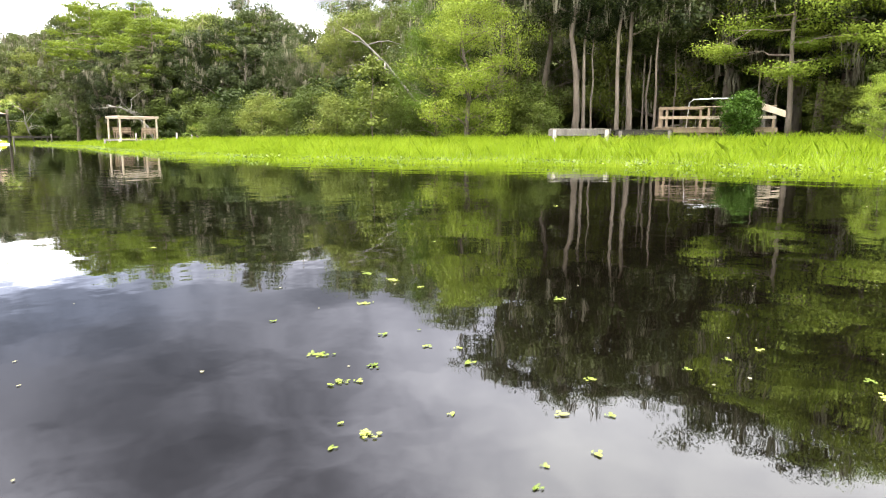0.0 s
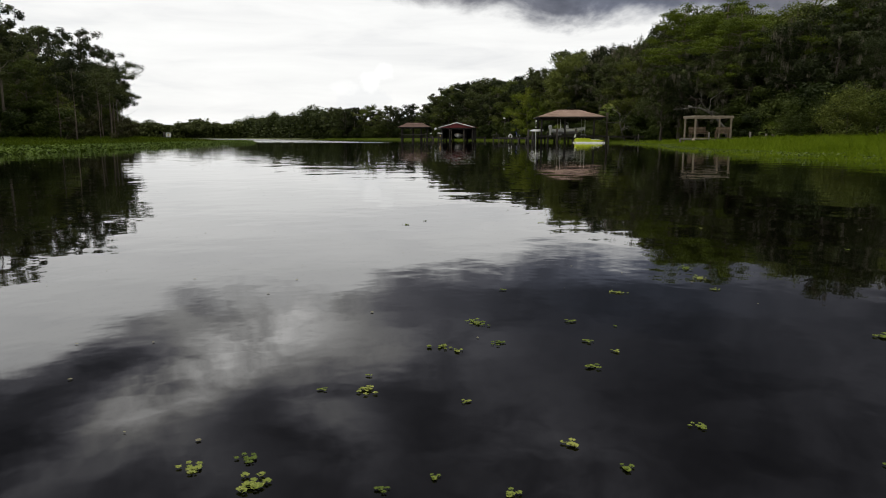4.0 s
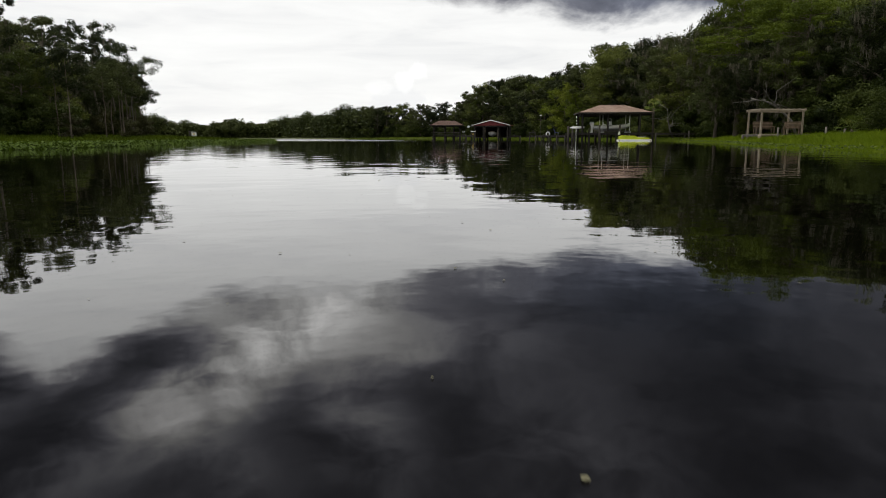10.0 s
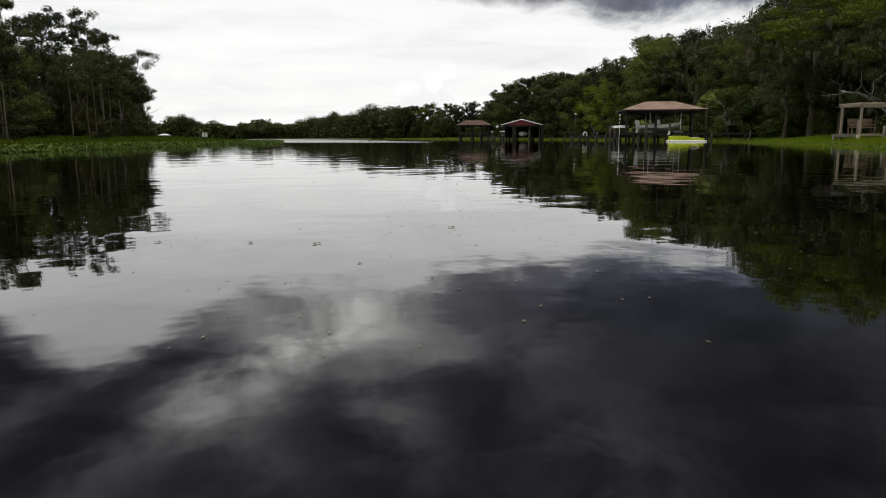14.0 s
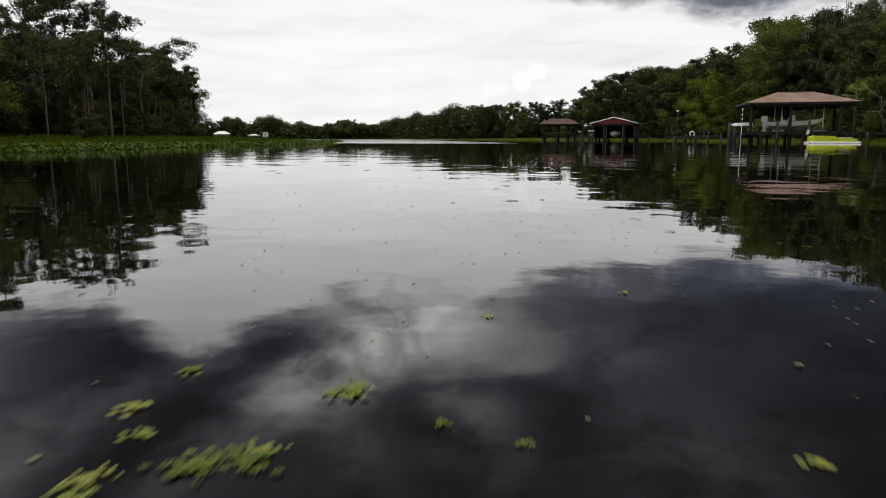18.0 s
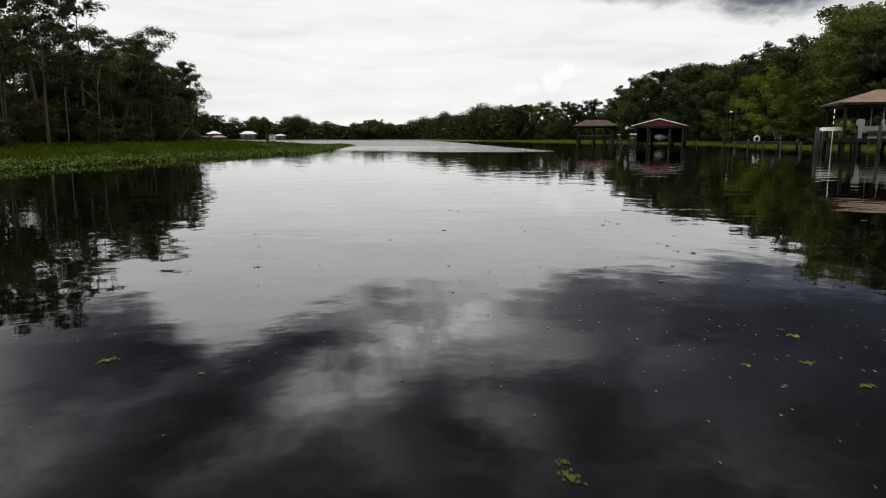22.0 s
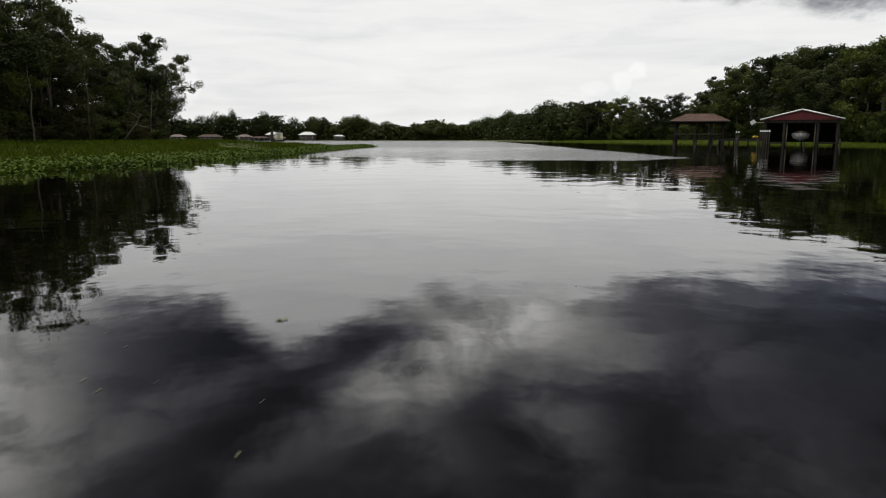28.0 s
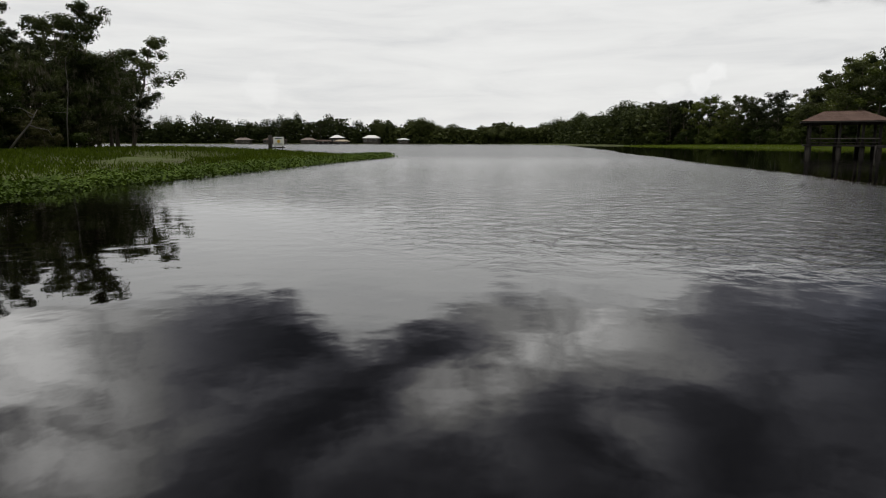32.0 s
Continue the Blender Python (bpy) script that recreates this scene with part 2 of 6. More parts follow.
M["moss"] = surf("moss", [(0.0945, 0.0871, 0.0577), (0.147, 0.136, 0.0966), (0.21, 0.196, 0.147)], scale=1.5, rough=0.95, island=0.4, trans=0.25)
M["bark"] = surf("bark", [(0.0525, 0.04125, 0.0315), (0.105, 0.08625, 0.0675), (0.18, 0.15, 0.1237)], scale=2.0, rough=0.95, bump=0.02, bump_scale=14, stretch=(1, 1, 0.25), rand=0.2)
M["pale_bark"] = surf("pale_bark", [(0.075, 0.058, 0.045), (0.125, 0.10, 0.08), (0.20, 0.165, 0.135)], scale=2.5, rough=0.95, bump=0.015, bump_scale=18, stretch=(1, 1, 0.3), rand=0.15)
M["dead_wood"] = surf("dead_wood", [(0.078, 0.072, 0.06), (0.12, 0.111, 0.099), (0.174, 0.162, 0.15)], scale=3, rough=0.95, bump=0.01, bump_scale=22, stretch=(1, 1, 0.3))
M["grass"] = surf("grass", [(0.113, 0.166, 0.00729), (0.174, 0.251, 0.0113), (0.243, 0.316, 0.0275)], scale=0.35, rough=0.62, bump_scale=1.5, island=0.12, trans=0.5)
M["lawn"] = leafy("lawn", (0.0665, 0.105, 0.007), (0.112, 0.164, 0.0112), (0.161, 0.21, 0.028), trans=0.3)
M["marsh_leaf"] = leafy("marsh_leaf", (0.0375, 0.0638, 0.0075), (0.06, 0.0938, 0.012), (0.09, 0.12, 0.03), trans=0.2)
M["reed"] = leafy("reed", (0.0492, 0.075, 0.0042), (0.084, 0.123, 0.0066), (0.126, 0.165, 0.0156), trans=0.3)
M["pad"] = leafy("pad", (0.0392, 0.0672, 0.0056), (0.0627, 0.102, 0.0084), (0.106, 0.14, 0.0224), trans=0.2)
M["float"] = leafy("float", (0.069, 0.09775, 0.0161), (0.138, 0.1725, 0.0322), (0.2415, 0.2587, 0.06325), trans=0.15)
M["dry_float"] = leafy("dry_float", (0.103, 0.096, 0.0577), (0.161, 0.154, 0.096), (0.257, 0.25, 0.167), trans=0.1)
M["ground"] = surf("ground", [(0.035, 0.030, 0.016), (0.055, 0.065, 0.018), (0.075, 0.110, 0.020)], scale=0.15, rough=1.0, bump=0.05, bump_scale=3.0)
M["wood"] = surf("wood", [(0.101, 0.0705, 0.045), (0.158, 0.116, 0.075), (0.225, 0.173, 0.12)], scale=3, rough=0.85, bump=0.006, bump_scale=30, stretch=(1, 1, 0.2), rand=0.25)
M["grey_wood"] = surf("grey_wood", [(0.068, 0.06, 0.0528), (0.112, 0.1, 0.088), (0.168, 0.152, 0.136)], scale=3, rough=0.9, bump=0.006, bump_scale=30, stretch=(1, 1, 0.2), rand=0.25)
M["pile"] = surf("pile", [(0.0135, 0.0115, 0.00962), (0.0289, 0.025, 0.0212), (0.0577, 0.05, 0.0423)], scale=2.5, rough=0.9, bump=0.01, bump_scale=25, stretch=(1, 1, 0.2), rand=0.2)
M["dark_roof"] = surf("dark_roof", [(0.051, 0.0348, 0.0276), (0.072, 0.051, 0.0408), (0.096, 0.072, 0.06)], scale=0.8, rough=0.9, bump=0.01, bump_scale=18)
M["brown_roof"] = surf("brown_roof", [(0.19, 0.125, 0.095), (0.26, 0.18, 0.14), (0.33, 0.24, 0.195)], scale=0.8, rough=0.85, bump=0.01, bump_scale=18)
M["russet_roof"] = surf("russet_roof", [(0.068, 0.0416, 0.032), (0.1, 0.0592, 0.0464), (0.132, 0.084, 0.0672)], scale=0.8, rough=0.85, bump=0.01, bump_scale=18)
M["red_roof"] = surf("red_roof", [(0.112, 0.014, 0.0154), (0.161, 0.021, 0.0224), (0.21, 0.035, 0.035)], scale=0.8, rough=0.5, bump=0.004, bump_scale=18)
M["white"] = surf("white", [(0.70, 0.70, 0.68), (0.79, 0.79, 0.77), (0.84, 0.84, 0.83)], scale=1.5, rough=0.35)
M["cream"] = surf("cream", [(0.238, 0.191, 0.136), (0.323, 0.268, 0.2), (0.399, 0.34, 0.264)], scale=3, rough=0.7, rand=0.15)
M["lime"] = surf("lime", [(0.42, 0.52, 0.01), (0.52, 0.63, 0.015), (0.60, 0.70, 0.03)], scale=2, rough=0.45)
M["black"] = surf("black", [(0.012, 0.012, 0.013), (0.02, 0.02, 0.021), (0.03, 0.03, 0.03)], scale=5, rough=0.5)
M["metal"] = surf("metal", [(0.35, 0.35, 0.36), (0.5, 0.5, 0.5), (0.6, 0.6, 0.6)], scale=6, rough=0.4, metal=0.8)
M["blue"] = surf("blue", [(0.02, 0.03, 0.12), (0.04, 0.05, 0.2), (0.06, 0.08, 0.28)], scale=4, rough=0.7)
M["yellow"] = surf("yellow", [(0.5, 0.32, 0.02), (0.6, 0.4, 0.03), (0.68, 0.46, 0.05)], scale=3, rough=0.5)
M["house_roof"] = surf("house_roof", [(0.10, 0.085, 0.075), (0.16, 0.13, 0.115), (0.22, 0.18, 0.16)], scale=0.6, rough=0.85)
M["house_wall"] = surf("house_wall", [(0.051, 0.045, 0.0372), (0.072, 0.063, 0.054), (0.096, 0.084, 0.072)], scale=0.6, rough=0.85)
M["house_metal"] = surf("house_metal", [(0.55, 0.55, 0.54), (0.64, 0.64, 0.63), (0.72, 0.72, 0.71)], scale=0.6, rough=0.6)
M["glass"] = surf("glass", [(0.02, 0.025, 0.03), (0.03, 0.035, 0.04), (0.045, 0.05, 0.055)], scale=0.6, rough=0.08)


def make_water():
    m = bpy.data.materials.new("dark_river_water")
    nt = nodes_of(m)
    tc = nd(nt, "ShaderNodeTexCoord").outputs["Object"]
    sep = nd(nt, "ShaderNodeSeparateXYZ", ins={0: tc})
    long = nd(nt, "ShaderNodeTexNoise", ins={"Vector": tc, "Scale": 0.9, "Detail": 2.0, "Roughness": 0.5}).outputs[0]
    short = nd(nt, "ShaderNodeTexNoise", ins={"Vector": tc, "Scale": 4.2, "Detail": 2.5, "Roughness": 0.5}).outputs[0]
    chop = nd(nt, "ShaderNodeTexNoise", ins={"Vector": tc, "Scale": 3.6, "Detail": 4.0, "Roughness": 0.6, "Distortion": 0.6}).outputs[0]
    wind = nd(nt, "ShaderNodeTexNoise", ins={"Vector": tc, "Scale": 0.035, "Detail": 2.0}).outputs[0]
    # wind-ruffled water out in the open reach, calm in the lee of the banks
    wob = mathn(nt, "MULTIPLY", mathn(nt, "SUBTRACT", wind, 0.5), 40.0)
    q = mathn(nt, "ADD", mathn(nt, "ADD", mathn(nt, "MULTIPLY", sep.outputs[0], 1.5), sep.outputs[1]), wob)
    open_ = nd(nt, "ShaderNodeMapRange", interpolation_type="SMOOTHSTEP", ins={0: q, 1: 112.0, 2: 122.0, 3: 0.0, 4: 1.0}).outputs[0]
    lee_x = mathn(nt, "SUBTRACT", sep.outputs[0], mathn(nt, "MAXIMUM", mathn(nt, "MULTIPLY", mathn(nt, "SUBTRACT", sep.outputs[1], 96.0), 0.07), 0.0))
    lee = nd(nt, "ShaderNodeMapRange", interpolation_type="SMOOTHSTEP", ins={0: mathn(nt, "ADD", lee_x, mathn(nt, "MULTIPLY", wob, 0.08)), 1: 29.6, 2: 31.2, 3: 1.0, 4: 0.0}).outputs[0]
    far_y = nd(nt, "ShaderNodeMapRange", interpolation_type="SMOOTHSTEP", ins={0: mathn(nt, "SUBTRACT", mathn(nt, "ADD", sep.outputs[1], mathn(nt, "MULTIPLY", wob, 0.2)), mathn(nt, "MULTIPLY", mathn(nt, "MAXIMUM", mathn(nt, "SUBTRACT", sep.outputs[0], 26.5), 0.0), 1.1)), 1: 87.0, 2: 90.0, 3: 0.0, 4: 1.0}).outputs[0]
    ruff = mathn(nt, "MULTIPLY", mathn(nt, "MULTIPLY", open_, lee), far_y)
    out_far = nd(nt, "ShaderNodeMapRange", interpolation_type="SMOOTHSTEP", ins={0: sep.outputs[1], 1: 106.0, 2: 145.0, 3: 0.0, 4: 1.0}).outputs[0]
    near_part = mathn(nt, "MULTIPLY", ruff, mathn(nt, "SUBTRACT", 1.0, out_far))
    amp_s = mathn(nt, "ADD", mathn(nt, "MULTIPLY", near_part, 0.008), 0.0010)
    rgh = mathn(nt, "ADD", mathn(nt, "MULTIPLY", ruff, mathn(nt, "ADD", mathn(nt, "MULTIPLY", out_far, 0.15), 0.10)), 0.02)
    h = mathn(nt, "ADD", mathn(nt, "MULTIPLY", long, 0.0075), mathn(nt, "MULTIPLY", short, amp_s))
    h = mathn(nt, "ADD", h, mathn(nt, "MULTIPLY", chop, mathn(nt, "MULTIPLY", near_part, 0.034)))
    bn = nd(nt, "ShaderNodeBump", ins={"Strength": 1.0, "Distance": 1.0, "Height": h})
    b = nd(nt, "ShaderNodeBsdfPrincipled", ins={"Base Color": (0.0012, 0.0009, 0.0006, 1), "Roughness": rgh, "IOR": 1.8, "Normal": bn.outputs[0]})
    nd(nt, "ShaderNodeOutputMaterial", ins={0: b.outputs[0]})
    return m


M["water"] = make_water()

# ---- mesh helpers ----


def mesh_from(name, verts, faces, mat, smooth=False):
    me = bpy.data.meshes.new(name)
    me.from_pydata([tuple(v) for v in verts], [], faces)
    me.materials.append(mat)
    if smooth:
        me.polygons.foreach_set("use_smooth", [True] * len(me.polygons))
    me.update()
    return me


def fast_mesh(name, verts, k, mat):
    """Faces of k corners each, corners in order."""
    me = bpy.data.meshes.new(name)
    n = len(verts)
    me.vertices.add(n)
    me.vertices.foreach_set("co", np.asarray(verts, np.float32).ravel())
    me.loops.add(n)
    me.loops.foreach_set("vertex_index", np.arange(n, dtype=np.int32))
    me.polygons.add(n // k)
    me.polygons.foreach_set("loop_start", np.arange(0, n, k, dtype=np.int32))
    me.polygons.foreach_set("loop_total", np.full(n // k, k, np.int32))
    me.materials.append(mat)
    me.update(calc_edges=True)
    return me


def put(name, me, parent=None, label="", m=None):
    ob = new(name, me)
    if parent is not None:
        ob.parent = parent
    if m is not None:
        ob.matrix_basis = m
    if label:
        ob["label"] = label
    return ob


def part(name, bm, mat, parent, label="", m=None):
    me = bpy.data.meshes.new(name)
    bm.to_mesh(me)
    bm.free()
    me.materials.append(mat)
    return put(name, me, parent, label, m)


def box(x0, y0, z0, x1, y1, z1, bev=0.01):
    bm = bmesh.new()
    bmesh.ops.create_cube(bm, size=1)
    bmesh.ops.scale(bm, vec=(abs(x1 - x0), abs(y1 - y0), abs(z1 - z0)), verts=bm.verts)
    bmesh.ops.translate(bm, vec=((x0 + x1) / 2, (y0 + y1) / 2, (z0 + z1) / 2), verts=bm.verts)
    if bev:
        bmesh.ops.bevel(bm, geom=bm.edges[:], offset=bev, segments=1, affect="EDGES")
    return bm


def tube_data(pts, radii, sides=7):
    pts = [Vector(p) for p in pts]
    vs, fs = [], []
    for i, p in enumerate(pts):
        d = (pts[min(i + 1, len(pts) - 1)] - pts[max(i - 1, 0)]).normalized()
        a = d.cross(Vector((0.31, 0.95, 0.05))).normalized()
        b = d.cross(a)
        for k in range(sides):
            w = 2 * math.pi * k / sides
            vs.append(p + (a * math.cos(w) + b * math.sin(w)) * radii[i])
    for i in range(len(pts) - 1):
        for k in range(sides):
            j = (k + 1) % sides
            fs.append((i * sides + k, i * sides + j, (i + 1) * sides + j, (i + 1) * sides + k))
    fs.append(tuple(range(sides))[::-1])
    fs.append(tuple((len(pts) - 1) * sides + k for k in range(sides)))
    return vs, fs


def tubes_mesh(name, tubes, mat, sides=7):
    V, Fs = [], []
    for pts, radii in tubes:
        v, f_ = tube_data(pts, radii, sides)
        o = len(V)
        V += v
        Fs += [tuple(i + o for i in q) for q in f_]
    return mesh_from(name, V, Fs, mat, smooth=True)


def tube_part(name, pts, radii, mat, parent, label="", sides=8):
    v, f_ = tube_data(pts, radii, sides)
    return put(name, mesh_from(name, v, f_, mat, smooth=True), parent, label)


def thing(name, m, label, category, group="", kind=""):
    ob = new(name)
    ob.matrix_basis = m
    return tagged(ob, label, category, group, kind)


def frame_at(x, y, z, ex):
    """A pose whose x axis runs along ex on the plan."""
    return pose(x, y, z, 0, 0, math.degrees(math.atan2(ex[1], ex[0])))


# ---- plan of the river ----
L_Y = [-400, -60, 0, 28, 40, 50, 65, 75, 85, 100, 120, 132, 141, 150, 157, 164, 175, 260, 700]
L_X = [-40, -22, -12, -5, -2, 1, 3.6, 7.2, 9.6, 11, 11.6, 12.4, 11, 6, 0, -25, -130, -330, -420]
R_Y = [-400, -60, -20, -3, 4, 13, 25, 35, 45, 66, 80, 100, 118, 157, 220, 330, 450, 560, 700]
R_X = [60, 10, 12.5, 16, 18.4, 19, 24, 31, 39, 50, 57, 61, 62, 76, 82, 62, 40, 52, 56]
FAR_Y = 588.0
T_Y = [-400, -60, -30, 0, 20, 50, 80, 100, 130, 160, 220, 264, 290, 314, 400, 640]
T_X = [90, 24, 30, 39, 43, 56, 67, 70, 74, 85, 97, 95, 86, 76, 68, 68]
TL_Y = [-400, -60, 0, 40, 60, 80, 100, 120, 134]
TL_X = [-60, -34, -24, -12.5, -9, -6.5, -6.5, -7, -9]


def x_left(y):
    return np.interp(y, L_Y, L_X)


def x_right(y):
    return np.interp(y, R_Y, R_X)


def inland(x, y):
    return np.maximum(np.maximum(x_left(y) - x, x - x_right(y)), y - FAR_Y)


def ground_z(x, y):
    d = inland(x, y)
    pool = np.exp(-((np.asarray(x) - 1.2) / 2.4) ** 2 - ((np.asarray(y) - 122.6) / 2.6) ** 2)
    return np.clip(-0.12 + 0.045 * d, -1.6, 0.55) + np.clip((d - 48) * 0.085, 0, 7.0) - 1.1 * pool


def axis(lo, hi, near_lo, near_hi, step):
    core = list(np.arange(near_lo, near_hi + 0.1, step))
    out, s, a = [], step, near_hi
    while a < hi:
        s *= 1.5
        a += s
        out.append(min(a, hi))
    low, s, a = [], step, near_lo
    while a > lo:
        s *= 1.5
        a -= s
        low.append(max(a, lo))
    return np.array(low[::-1] + core + out)


def make_ground():
    xs, ys = axis(-3000, 3000, -60, 110, 2.0), axis(-2500, 4000, -40, 200, 2.5)
    X, Y = np.meshgrid(xs, ys)
    Z = ground_z(X, Y)
    nx, ny = len(xs), len(ys)
    V = np.stack([X, Y, Z], -1).reshape(-1, 3)
    Fs = [(j * nx + i, j * nx + i + 1, (j + 1) * nx + i + 1, (j + 1) * nx + i) for j in range(ny - 1) for i in range(nx - 1)]
    ob = put("ground", mesh_from("ground", V, Fs, M["ground"], smooth=True))
    tagged(ob, "low muddy river banks with short green growth", "ground", kind="structure")


def make_water_sheet():
    s = 2900
    ob = put("water", mesh_from("water", [(-s, -2400, 0), (s, -2400, 0), (s, 3900, 0), (-s, 3900, 0)], [(0, 1, 2, 3)], M["water"]))
    tagged(ob, "calm tea-dark river water mirroring the clouds", "water", kind="structure")


make_ground()
make_water_sheet()

# ---- plants ----


def leaf_axes(n, rng, flat, face=None):
    """Two axes for each leaf: along it and across it; face leans its blade outwards and up."""
    d = rng.normal(size=(n, 3))
    d[:, 2] = d[:, 2] * flat
    if face is not None:
        nrm = face + rng.normal(size=(n, 3)) * 0.42 + (0, 0, 0.35)
        nrm /= np.linalg.norm(nrm, axis=1)[:, None] + 1e-9
        d -= nrm * (d * nrm).sum(1)[:, None]
        d /= np.linalg.norm(d, axis=1)[:, None] + 1e-9
        return d, np.cross(nrm, d)
    d /= np.linalg.norm(d, axis=1)[:, None] + 1e-9
    u = rng.normal(size=(n, 3))
    u -= d * (u * d).sum(1)[:, None]
    u /= np.linalg.norm(u, axis=1)[:, None] + 1e-9
    return d, u


def leaf_quads(C, rng, size, flat=0.5, long=1.6, face=None):
    """Leaves (bent rhombs of four corners) at the points C."""
    d, u = leaf_axes(len(C), rng, flat, face)
    s = size * rng.uniform(0.6, 1.35, len(C))[:, None]
    w = np.cross(d, u) * s * 0.12
    V = np.stack([C - d * s * long * 0.5, C + u * s * 0.5 + w, C + d * s * long * 0.5, C - u * s * 0.5 + w], 1)
    return V.reshape(-1, 3)


def leaf_tris(C, rng, size, flat=0.5, long=1.7, face=None):
    """Leaves of three corners at the points C, for crowns that stay some way off."""
    d, u = leaf_axes(len(C), rng, flat, face)
    s = size * rng.uniform(0.6, 1.35, len(C))[:, None]
    V = np.stack([C - d * s * long * 0.4 - u * s * 0.5, C - d * s * long * 0.4 + u * s * 0.5, C + d * s * long * 0.6], 1)
    return V.reshape(-1, 3)


def clump_points(centers, radii, n, rng):
    """n points over ellipsoid clumps, most of them near the shell, and the ways out of the clumps."""
    k = rng.integers(0, len(centers), n)
    d = rng.normal(size=(n, 3))
    d /= np.linalg.norm(d, axis=1)[:, None]
    r = rng.uniform(0.08, 1.0, n) ** 0.55
    return centers[k] + d * radii[k] * r[:, None], d


def wobble(p, q, n, amp, rng):
    p, q = np.array(p, float), np.array(q, float)
    out = []
    for i in range(n + 1):
        f_ = i / n
        out.append(p + (q - p) * f_ + rng.normal(size=3) * amp * math.sin(math.pi * f_) * (1, 1, 0.4))
    return out


def make_tree(seed, height, spread, first, limbs, leaf, n_leaf, leaf_mat, bark_mat, trunk_r, clump=1.0, lean=(0, 0), flat=0.6, layered=0.0, moss=0, forked=0, cone=0.0, gap=0.0, sway=0.013, tri=False):
    """A tree: (trunk mesh, crown mesh, moss mesh or None)."""
    rng = np.random.default_rng(seed)
    top = np.array([lean[0], lean[1], height * 0.92])
    stem = wobble((0, 0, -0.3), top, 7, height * sway, rng)
    rad = [trunk_r * (1.25 if i == 0 else (1 - 0.85 * i / 7)) for i in range(8)]
    tubes = [(stem, rad)]
    cs, rs = [], []
    for i in range(limbs):
        f_ = first + (0.97 - first) * (i + rng.uniform(0, 0.8)) / limbs
        j = min(6, int(f_ * 7))
        base = stem[j] + (stem[j + 1] - stem[j]) * (f_ * 7 - j)
        ang = i * 2.4 + rng.uniform(-0.5, 0.5)
        prof = math.sin(math.pi * min(1, 0.25 + 0.75 * (f_ - first) / (1 - first + 1e-6))) if not cone else 1 - cone * (f_ - first) / (1 - first)
        ln = spread * (0.35 + 0.65 * prof) * rng.uniform(0.7, 1.15)
        rise = ln * (rng.uniform(0.15, 0.7) if not layered else rng.uniform(-0.08, 0.18))
        end = base + np.array([math.cos(ang) * ln, math.sin(ang) * ln, rise])
        limb = wobble(base, end, 4, ln * 0.07, rng)
        r0 = trunk_r * (1 - 0.8 * f_) * 0.5
        tubes.append((limb, [r0, r0 * 0.75, r0 * 0.5, r0 * 0.32, r0 * 0.15]))
        for q in (2, 3, 4):
            if rng.uniform() < gap:
                continue
            p = limb[q] + rng.normal(size=3) * spread * 0.08
            sc = clump * rng.uniform(0.7, 1.25) * (0.75 + 0.1 * q)
            cs.append(p)
            rs.append((sc, sc, sc * (0.62 - 0.34 * layered)))
            side = limb[q] + rng.normal(size=3) * (spread * 0.22, spread * 0.22, spread * 0.1)
            tubes.append(([limb[q - 1], (limb[q - 1] + side) / 2 + rng.normal(size=3) * 0.1, side], [r0 * 0.35, r0 * 0.22, r0 * 0.08]))
            cs.append(side)
            rs.append((sc * 0.8, sc * 0.8, sc * (0.55 - 0.3 * layered)))
    if not gap or rng.uniform() > gap:
        cs.append(stem[7])
        rs.append((clump, clump, clump * 0.7))
    cs, rs = np.array(cs), np.array(rs)
    C, out = clump_points(cs, rs, n_leaf, rng)
    if tri:
        crown = fast_mesh("crown", leaf_tris(C, rng, leaf, flat, face=out), 3, leaf_mat)
    else:
        crown = fast_mesh("crown", leaf_quads(C, rng, leaf, flat, face=out), 4, leaf_mat)
    trunk = tubes_mesh("trunk", tubes, bark_mat, 7)
    hang = None
    if moss:
        k = rng.integers(0, len(cs), moss)
        P = cs[k] + rng.normal(size=(moss, 3)) * rs[k] * 0.7
        strands = []
        for p in P:
            ln = rng.uniform(0.3, 1.15)
            for _ in range(20):
                w = rng.uniform(0.008, 0.024)
                o = p + rng.normal(size=3) * (0.13, 0.13, 0.12)
                a = rng.uniform(0, math.pi)
                e = np.array([math.cos(a) * w, math.sin(a) * w, 0])
                l2 = ln * rng.uniform(0.5, 1.15)
                strands += [o - e, o + e, o + e * 0.8 + (rng.normal() * 0.02, rng.normal() * 0.02, -l2 * 0.55), o + (rng.normal() * 0.05, rng.normal() * 0.05, -l2)]
        hang = fast_mesh("hanging_moss", np.array(strands), 4, M["moss"])
    return trunk, crown, hang


